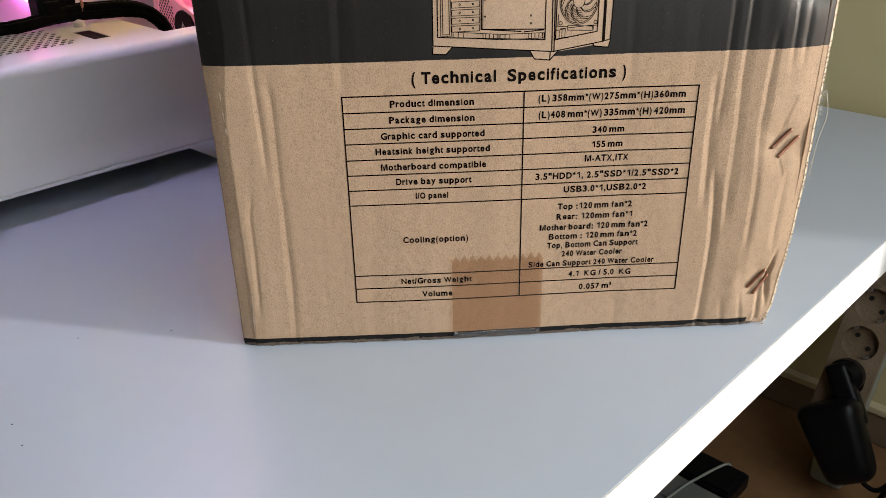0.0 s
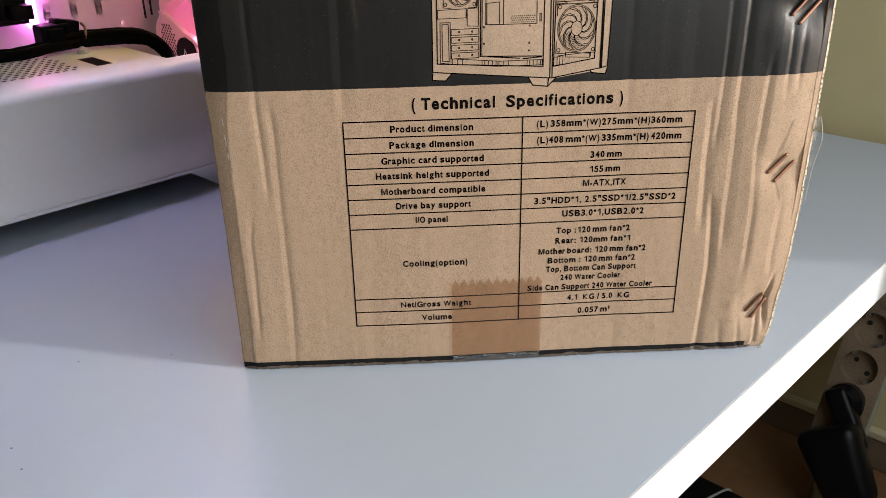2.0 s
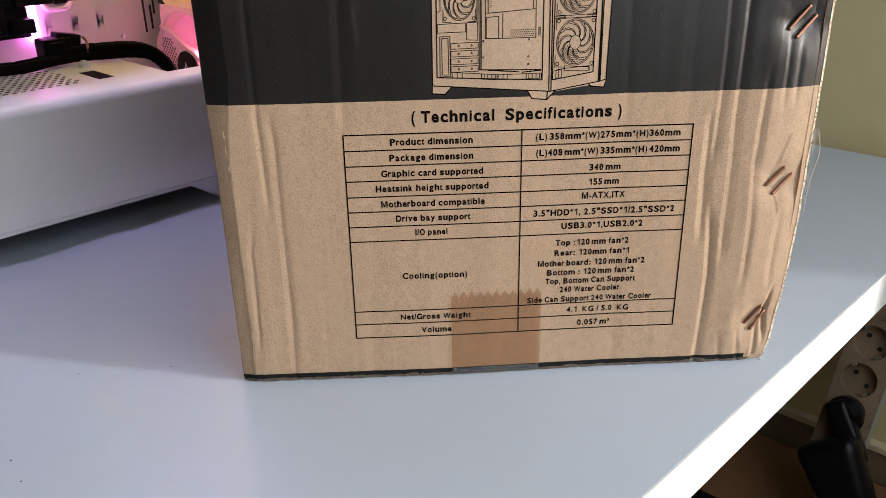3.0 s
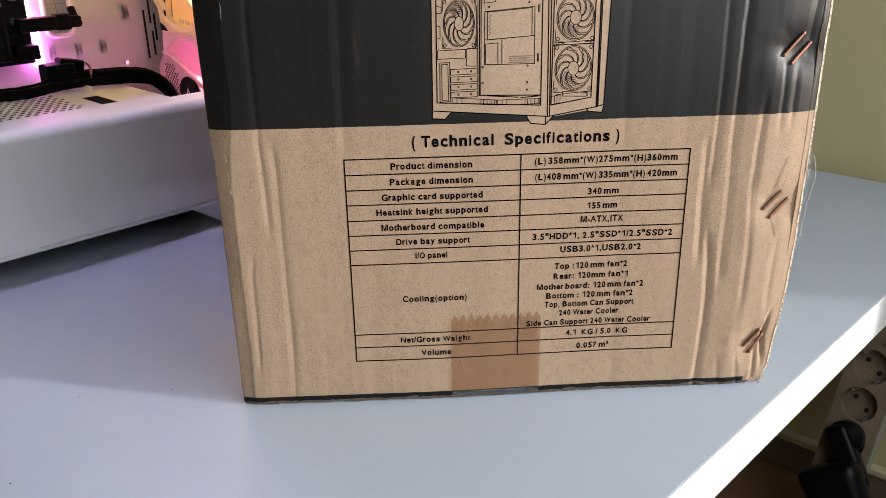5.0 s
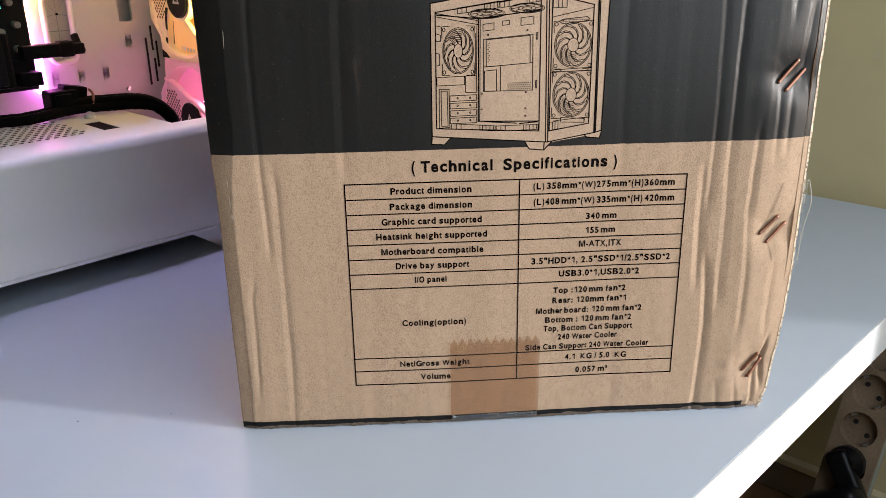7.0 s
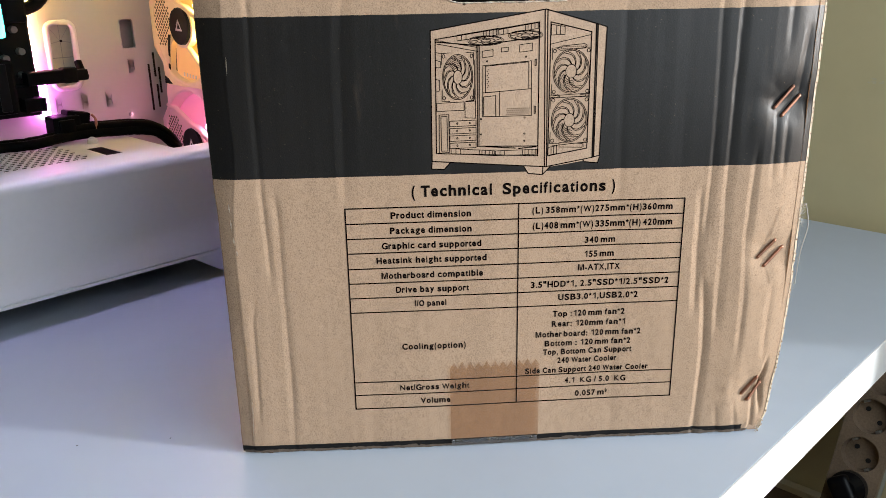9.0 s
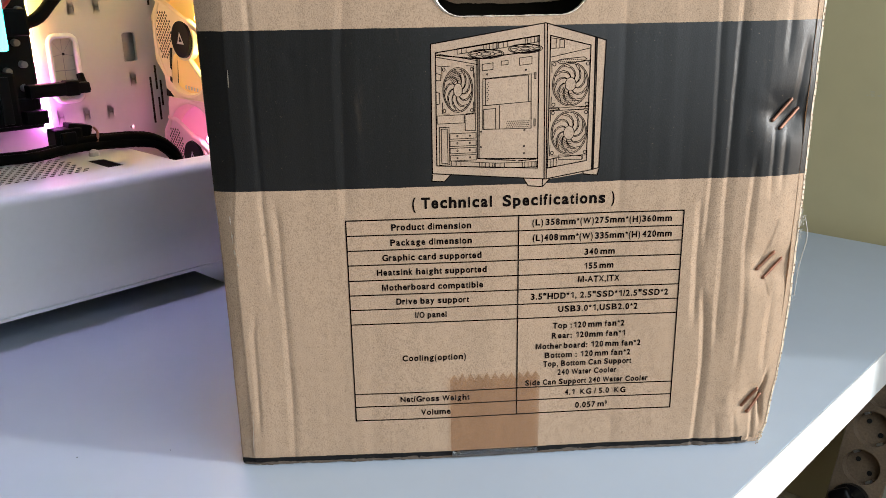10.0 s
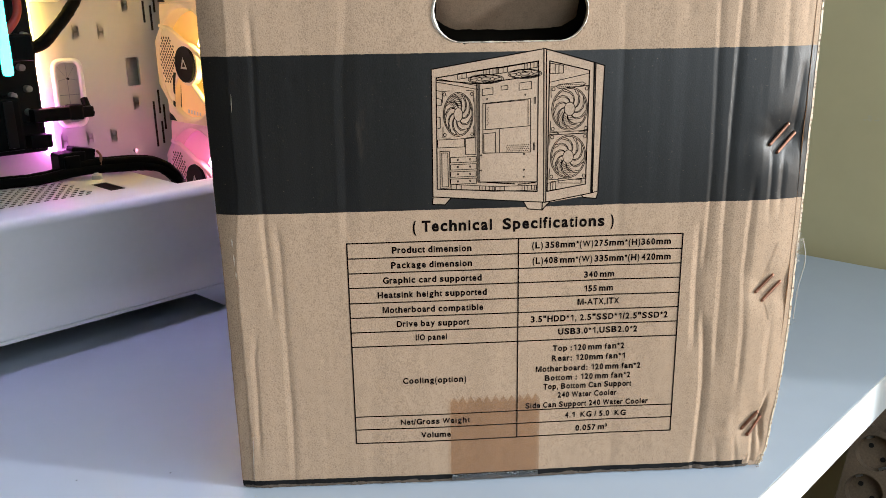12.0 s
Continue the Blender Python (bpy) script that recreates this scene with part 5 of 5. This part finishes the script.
def fan(z, panel, shade, lamp):
    ob = thing("case_fan", room @ Matrix.Translation((FAN_U + 0.004, FAN_V, z)), "white computer fan with a pierced panel and dark hub", "fan", "front fans")
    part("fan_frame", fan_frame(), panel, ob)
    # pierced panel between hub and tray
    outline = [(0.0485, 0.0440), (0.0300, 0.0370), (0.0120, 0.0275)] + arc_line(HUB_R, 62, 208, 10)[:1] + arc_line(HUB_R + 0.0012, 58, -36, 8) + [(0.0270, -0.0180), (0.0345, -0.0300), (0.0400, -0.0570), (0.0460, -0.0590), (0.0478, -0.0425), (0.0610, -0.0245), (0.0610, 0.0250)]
    plate_part = part("pierced_panel", slab(outline, 0.0198, 0.0210), panel, ob, "pierced panel with the fan's light added as glow")
    bm = bmesh.new()
    for j in range(17):
        y = 0.0285 - 0.0031 * j
        left, right = 0.0268 + 0.0055 * max(0.0, -y / 0.01) ** 0.9 + (0.004 if y > 0.02 else 0.0), 0.0515 + 0.0085 * math.sin(radians(min(180, max(0, 14 + (0.0285 - y) / 0.052 * 150))))
        for i in range(12):
            x = 0.0255 + 0.0056 * i + 0.0028 * (j % 2)
            if left + 0.001 < x < right:
                add_cyl(bm, 0.0017, 0.0017, 0.0006, BACKWARD @ Matrix.Translation((x, y, 0.0210)), 4)
    tagged(part("pierced_hole", bm, hole_brown, plate_part), kind="stuff")
    # frosted blades above and below, lit from the hub's far side
    part("blade", slab(arc_line(HUB_R, 150, 40, 8) + arc_line(0.0608, 30, 165, 20), 0.0100, 0.0112, (0.03, -0.06)), shade, ob, "glowing frosted blade")
    low = part("blade", slab(arc_line(HUB_R, 262, 318, 6)[::-1] + [(0.0060, -0.0225), (-0.0100, -0.0265), (-0.0290, -0.0400), (-0.0320, -0.0530), (-0.0150, -0.0585), (0.0060, -0.0600), (0.0200, -0.0590), (0.0300, -0.0560), (0.0245, -0.0230)], 0.0165, 0.0185, (0.0, 0.03)), shade, ob, "glowing frosted blade with short slots")
    part("blade_edge", slab([(0.0245, -0.0230), (0.0300, -0.0560), (0.0345, -0.0560), (0.0290, -0.0250)], 0.0120, 0.0160), hole_brown, ob)
    for line in ([(0.0272, -0.0100), (0.0320, -0.0100), (0.0355, -0.0230), (0.0362, -0.0330), (0.0335, -0.0350), (0.0320, -0.0240)], [(0.0350, -0.0440), (0.0385, -0.0425), (0.0410, -0.0560), (0.0370, -0.0575)], [(0.0400, -0.0600), (0.0475, -0.0570), (0.0480, -0.0655), (0.0330, -0.0655)]):
        part("dark_gap", slab(line, 0.0214, 0.0222 if line[0][1] > -0.05 else 0.0239), hole_black, ob)
    for k in range(5):
        part("blade_slot", slab([(0.0150 - 0.0062 * k, -0.0555 - 0.0005 * k), (0.0128 - 0.0062 * k, -0.0560 - 0.0005 * k), (0.0118 - 0.0062 * k, -0.0520 - 0.0005 * k), (0.0140 - 0.0062 * k, -0.0515 - 0.0005 * k)], 0.0186, 0.0191, (0.0, 0.03)), fan_white, low)
    part("blade", slab(arc_line(HUB_R, 240, 196, 6) + arc_line(0.0600, 190, 232, 8), 0.0080, 0.0092), shade, ob)
    part("strut", rib([(0.0520, 0.0425, 0.0020), (0.0380, 0.0390, 0.0021), (0.0240, 0.0330, 0.0022), (0.0120, 0.0275, 0.0023), (0.0010, 0.0225, 0.0024), (-0.0120, 0.0190, 0.0026), (-0.0290, 0.0115, 0.0028), (-0.0480, -0.0050, 0.0030)], 0.0180, 0.0240), panel, ob, smooth=False)
    part("strut", rib([(-0.0080, -0.0230, 0.0020), (-0.0180, -0.0310, 0.0021), (-0.0290, -0.0400, 0.0022), (-0.0450, -0.0440, 0.0022)], 0.0180, 0.0230), panel, ob)
    part("collar", slab(arc_line(HUB_R + 0.0030, 0, 345, 23), 0.0150, 0.0226), panel, ob)
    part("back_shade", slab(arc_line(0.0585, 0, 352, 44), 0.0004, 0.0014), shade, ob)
    for a0, a1 in ((126, 160), (196, 226)):
        part("lit_arc", slab(arc_line(0.0270, a0, a1, 6) + arc_line(0.0480, a1, a0, 6), 0.0140, 0.0150), lamp, ob, "brightest stretch behind the hub")
    hub = part("hub", cyl(HUB_R, HUB_R - 0.0008, 0.0036, BACKWARD @ Matrix.Translation((0, 0, 0.0238)), 40), glossy_black, ob, "black hub with a pale triangle")
    bm = bmesh.new()
    mark = [(0.0006, 0.0082), (-0.0072, -0.0052), (0.0074, -0.0046)]
    p, q = [bm.verts.new((x, y, 0.0258)) for x, y in mark], [bm.verts.new((x * 0.48, y * 0.48 - 0.0002, 0.0258)) for x, y in mark]
    for k in range(3):
        bm.faces.new((p[k], p[(k + 1) % 3], q[(k + 1) % 3], q[k]))
    bmesh.ops.transform(bm, matrix=BACKWARD, verts=bm.verts)
    part("mark", bm, fan_white, hub, "pale triangle on the hub")


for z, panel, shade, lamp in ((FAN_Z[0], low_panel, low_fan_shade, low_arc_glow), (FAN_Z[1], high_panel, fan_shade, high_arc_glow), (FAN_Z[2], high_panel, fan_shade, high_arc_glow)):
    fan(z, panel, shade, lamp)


# ---- motherboard, graphics card, cables ----
def loose_part(name, bm, material, at, label, category):
    ob = part(name, shifted(bm, at), material, smooth=name == "cable")
    ob.matrix_world = room @ Matrix.Translation(at)
    return tagged(ob, label, category)


BOARD = Vector((-0.02, 0.512, 0.580))
board = thing("motherboard", room @ Matrix.Translation(BOARD), "black circuit board with tin capacitors and plugs", "motherboard")


def bpart(name, bm, material, label="", smooth=False):
    return part(name, shifted(bm, BOARD), material, board, label, smooth)


EDGE_U = 0.0970
bpart("board", box(-0.145, EDGE_U, 0.508, 0.510, 0.5790, 0.880), board_black)
for z0, z1, u0, wide, lamp in ((0.5730, 0.618, 0.0005, 0.0100, low_strip_glow), (0.6185, 0.648, -0.0040, 0.0030, strip_glow), (0.6485, 0.690, -0.0040, 0.0030, mid_strip_glow), (0.6905, 0.780, -0.0040, 0.0030, high_strip_glow)):
    bpart("light_strip", box(EDGE_U + u0, EDGE_U + wide, 0.5110, 0.5165, z0, z1, 0.001), lamp, "bright glowing strip along the board's edge")
bpart("heat_sink", box(-0.05, 0.066, 0.478, 0.506, 0.5870, 0.640, 0.003), black_plastic)
for k in range(5):
    bpart("heat_sink_rib", box(-0.04 + 0.022 * k, -0.030 + 0.022 * k, 0.4755, 0.478, 0.590, 0.637, 0.0008), glossy_black)
CAPS = ((0.068, 0.640), (0.084, 0.646), (0.080, 0.668), (0.082, 0.622), (0.056, 0.690), (0.088, 0.700), (0.062, 0.612))
for u, z in CAPS:
    bpart("capacitor", add_cyl(cyl(0.0036, 0.0034, 0.008, Matrix.Translation((u, 0.503, z)) @ Matrix.Rotation(radians(90), 4, "X"), 16), 0.0038, 0.0036, 0.002, Matrix.Translation((u, 0.506, z)) @ Matrix.Rotation(radians(90), 4, "X"), 16), metal_grey, "tin capacitor", smooth=False)
bpart("socket", box(0.040, 0.084, 0.488, 0.508, 0.600, 0.612, 0.001), black_plastic)
for k in range(6):
    bpart("chip", box(-0.02 + 0.014 * k, -0.012 + 0.014 * k, 0.505, 0.508, 0.650 + 0.011 * (k % 3), 0.657 + 0.011 * (k % 3), 0.0004), glossy_black)
bpart("drive_port", box(0.074, 0.096, 0.488, 0.507, 0.5850, 0.5990, 0.001), black_plastic)

loose_part("cable_plug", add_box(add_box(box(0.078, 0.116, 0.480, 0.496, 0.6125, 0.6260, 0.002), 0.115, 0.130, 0.481, 0.495, 0.6115, 0.6275, 0.002), 0.129, 0.142, 0.483, 0.493, 0.6130, 0.6245, 0.002), black_plastic, (0.1, 0.488, 0.6115), "black ribbed cable plug in the board's edge", "plug")
tube_cable = tube([(0.136, 0.488, 0.619), (0.143, 0.495, 0.616), (0.147, 0.512, 0.620), (0.147, 0.519, 0.630)], 0.004, 10)
loose_part("cable", tube_cable, cable_black, (0.13, 0.49, 0.62), "short black cable into the grommet", "cable")
loose_part("cable", tube([(0.060, 0.478, 0.684), (0.094, 0.483, 0.690), (0.114, 0.486, 0.706), (0.131, 0.490, 0.723), (0.146, 0.500, 0.742), (0.150, 0.523, 0.768)], 0.0062, 12, 8, wobble=0.12), cable_black, (0.06, 0.47, 0.69), "thick black sleeved cable bent into the tray", "cable")
loose_part("cable", tube([(0.052, 0.460, 0.700), (0.070, 0.462, 0.722), (0.075, 0.480, 0.760), (0.080, 0.510, 0.780)], 0.004, 10, 8), plain("red_cable", (0.25, 0.015, 0.012), 0.5), (0.05, 0.46, 0.70), "red cable beside the black one", "cable")
loose_part("cable_connector", box(0.030, 0.082, 0.462, 0.490, 0.676, 0.702, 0.003), black_plastic, (0.056, 0.476, 0.676), "black cable connector on the board", "plug")
# bundle of cables lying on the shelf
run = [(-0.140, 0.450, 0.560), (-0.040, 0.450, 0.560), (0.022, 0.448, 0.560), (0.058, 0.440, 0.560), (0.090, 0.444, 0.562), (0.116, 0.446, 0.562), (0.142, 0.442, 0.561), (0.162, 0.431, 0.561), (0.178, 0.419, 0.558), (0.189, 0.411, 0.548), (0.195, 0.406, 0.535), (0.198, 0.403, 0.510), (0.199, 0.402, 0.460)]
bundle = thing("cable_bundle", room @ Matrix.Translation((0.06, 0.44, SHROUD_Z)), "black sleeved cable bundle lying on the white shelf", "cable")
for dv, dz, r, first in ((0.0, 0.0, 0.0050, 0), (0.008, 0.001, 0.0052, 0), (0.002, 0.006, 0.0046, 4), (0.009, 0.007, 0.0042, 4)):
    part("strand", shifted(tube([(u, v + dv, z + dz + 0.001) for u, v, z in run[first:]], r, 14, 8, wobble=0.10), (0.06, 0.44, SHROUD_Z)), cable_black, bundle, smooth=True)
part("connector", shifted(add_box(add_box(box(0.084, 0.112, 0.446, 0.472, 0.560, 0.583, 0.003), 0.088, 0.104, 0.442, 0.450, 0.566, 0.580, 0.002), 0.100, 0.124, 0.452, 0.470, 0.572, 0.586, 0.002, m=Matrix.Translation((0.11, 0.46, 0.58)) @ Matrix.Rotation(radians(12), 4, 'Y') @ Matrix.Translation((-0.11, -0.46, -0.58))), (0.06, 0.44, SHROUD_Z)), black_plastic, bundle)
part("tie", shifted(tube([(0.124, 0.444, 0.566), (0.126, 0.445, 0.576), (0.127, 0.455, 0.580)], 0.0014, 6), (0.06, 0.44, SHROUD_Z)), copper, bundle, "copper coloured tie")

gpu = thing("graphics_card", room @ Matrix.Translation((-0.04, 0.42, 0.690)), "dark graphics card with a glowing cyan edge", "graphics card")
part("card_body", shifted(box(-0.145, 0.022, 0.387, 0.500, 0.690, 0.738, 0.004), (-0.04, 0.42, 0.690)), glossy_black, gpu)
part("card_light", shifted(box(0.0240, 0.0335, 0.386, 0.391, 0.6670, 0.800, 0.003), (-0.04, 0.42, 0.690)), card_glow, gpu, "cyan glowing edge")
part("card_bracket", shifted(box(-0.148, -0.145, 0.385, 0.505, 0.690, 0.745), (-0.04, 0.42, 0.690)), metal_grey, gpu)

# ---- power strip leaning on the wall under the table ----
foot_at, top_at = Vector((0.618, -0.172, 0.0)), Vector((0.743, -0.187, 0.372))
way = (top_at - foot_at).normalized()
across = way.cross(Vector((1, 0, 0))).normalized()
across = -across if across.y > 0 else across
out = across.cross(way).normalized()
out = -out if out.x > 0 else out
lean = Matrix((( across.x, way.x, out.x, foot_at.x), (across.y, way.y, out.y, foot_at.y), (across.z, way.z, out.z, foot_at.z + 0.004), (0, 0, 0, 1)))
outlet = thing("power_strip", room @ lean, "worn cream power strip with round sockets leaning on the wall", "power strip")
HALF, LONG, DEEP, FOOT = 0.0270, 0.385, 0.036, 0.080  # lower end cut short to fit the camera's view, over an added block
part("housing", box(-HALF, HALF, FOOT, LONG, -DEEP, -0.0135, 0.003), strip_grey, outlet, "grey green housing")


def socket_well(cy, step, r):
    """A round well sunk into its square piece of the front."""
    bm = bmesh.new()
    loops = [[], [], []]
    corner = math.atan2(step / 2, HALF - 0.001)
    turns = sorted([2 * math.pi * k / 24 + 0.01 for k in range(24)] + [corner, math.pi - corner, math.pi + corner, 2 * math.pi - corner])
    n = len(turns)
    for a in turns:
        c, s = math.cos(a), math.sin(a)
        q = min((HALF - 0.001) / (abs(c) + 1e-9), (step / 2) / (abs(s) + 1e-9))
        for loop, f, d in zip(loops, (q, r, r * 0.96), (0, 0, -0.013)):
            loop.append(bm.verts.new((f * c, cy + f * s, d)))
    for a, b in zip(loops, loops[1:]):
        for k in range(n):
            bm.faces.new((a[k], a[(k + 1) % n], b[(k + 1) % n], b[k]))
    bm.faces.new(loops[2])
    return bm


CENTRES = [0.144, 0.190, 0.236, 0.282, 0.328]
part("end_face", box(-HALF + 0.001, HALF - 0.001, FOOT + 0.001, CENTRES[0] - 0.023, -0.003, 0.0), strip_cream, outlet, "stained cream front")
part("end_face", box(-HALF + 0.001, HALF - 0.001, CENTRES[-1] + 0.023, LONG - 0.001, -0.003, 0.0), strip_cream, outlet, "stained cream front")
for x in (-HALF + 0.0004, HALF - 0.0016):
    part("cover_side", box(x, x + 0.0012, FOOT + 0.001, LONG - 0.001, -0.0134, -0.0003), strip_cream, outlet)
for cy in CENTRES:
    part("socket_well", socket_well(cy, 0.046, 0.0200), strip_cream, outlet, "round socket well, stained cream")
for cy in CENTRES[1:]:
    for s in (-1, 1):
        part("contact_hole", cyl(0.0028, 0.0028, 0.002, Matrix.Translation((0.0095 * s * 0.8, cy - 0.0095 * s * 0.6, -0.0125)), 12), hole_black, outlet)
    for s in (0, 180):
        part("earth_clip", box(-0.003, 0.003, 0.0165, 0.0195, -0.012, -0.003, 0.0006, m=Matrix.Translation((0, cy, 0)) @ Matrix.Rotation(radians(35 + s), 4, "Z")), metal_grey, outlet)

ADAPT = room @ lean @ Matrix.Translation((0.0, 0.150, 0))
adapter = thing("power_adapter", ADAPT, "glossy black plug-in power adapter hanging from the power strip", "adapter")
part("plug", add_cyl(cyl(0.0195, 0.0195, 0.020, Matrix.Translation((0, 0, 0.002)), 28), 0.0195, 0.012, 0.012, Matrix.Translation((0, 0, 0.018)), 28), glossy_black, adapter, smooth=False)
part("neck", box(-0.0125, 0.0125, -0.060, 0.014, 0.006, 0.027, 0.007, 3, m=Matrix.Translation((-0.004, 0, 0)) @ Matrix.Rotation(radians(38), 4, "Z")), glossy_black, adapter, smooth=True)


def adapter_body():
    """A rounded block, broad at the shoulders and narrower at its lower end."""
    bm = box(-0.036, 0.036, -0.048, 0.047, 0.006, 0.050, 0.020, 6)
    for v in bm.verts:
        v.co.x *= 0.86 + 0.14 * v.co.y / 0.047
        v.co.z += 0.05 * v.co.y
    bmesh.ops.transform(bm, matrix=Matrix.Translation((0.0225, -0.0690, 0)) @ Matrix.Rotation(radians(37), 4, "Z"), verts=bm.verts)
    return bm


part("body", adapter_body(), glossy_black, adapter, smooth=True)
part("lead", tube([(0.047, -0.096, 0.02), (0.062, -0.106, 0.02), (0.076, -0.104, 0.02), (0.088, -0.080, 0.015)], 0.0028, 8), black_plastic, adapter, "black lead")

# block made up to carry the shortened strip
block_at = lean @ Vector((0.0, FOOT, -0.018))
block_z = (lean @ Vector((0.0, FOOT, -DEEP))).z
loose_part("plug_block", add_box(box(block_at.x - 0.020, block_at.x + 0.032, block_at.y - 0.030, block_at.y + 0.008, 0.0, block_z - 0.002, 0.008, 4), block_at.x - 0.014, block_at.x + 0.024, block_at.y - 0.024, block_at.y + 0.002, block_z - 0.0025, block_z + 0.0005, 0.001), strip_grey, (block_at.x, block_at.y, 0.0), "pale grey plastic block under the power strip", "block")
loose_part("floor_device", add_box(box(0.522, 0.575, -0.122, -0.045, 0.0, 0.020, 0.004), 0.526, 0.571, -0.118, -0.049, 0.020, 0.023, 0.001), glossy_black, (0.55, -0.083, 0), "small black device on the floor", "device")
loose_part("plug_box", add_box(box(0.462, 0.516, -0.120, -0.040, 0.0, 0.022, 0.004), 0.470, 0.508, -0.112, -0.048, 0.022, 0.025, 0.001), plain("dull_grey_plastic", (0.14, 0.145, 0.13), 0.6), (0.49, -0.08, 0), "pale grey plastic box on the brown floor", "plug")
loose_part("cable", tube([(0.578, -0.100, 0.003), (0.574, -0.098, 0.018), (0.566, -0.095, 0.027), (0.545, -0.088, 0.027), (0.520, -0.082, 0.027), (0.50, -0.078, 0.028), (0.468, -0.074, 0.028), (0.455, -0.07, 0.018), (0.42, -0.07, 0.002)], 0.0016, 8), strip_grey, (0.6, -0.06, 0.0), "thin grey cable over a black device", "cable")
loose_part("cable", tube([(0.66, -0.245, 0.003), (0.65, -0.255, 0.05), (0.68, -0.262, 0.085), (0.72, -0.270, 0.06), (0.735, -0.29, 0.003)], 0.0032, 8), black_plastic, (0.66, -0.245, 0), "black cable looped beside the power strip", "cable")

# ---- specks on the table ----
for x, y in ((-0.1182, -0.0686), (-0.1051, -0.0874), (-0.1120, 0.0200), (-0.0529, 0.0243)):
    bm = bmesh.new()
    bmesh.ops.create_icosphere(bm, subdivisions=1, radius=0.0006)
    for v in bm.verts:
        v.co = Vector((v.co.x * random.uniform(0.7, 1.6), v.co.y * random.uniform(0.6, 1.2), max(0, v.co.z * 0.5)))
    ob = part("crumb", bm, hollow_dark)
    ob.location = (x, y, TABLE_TOP)
    tagged(ob, "tiny dark crumb on the white table", "crumb", "crumbs on the table")
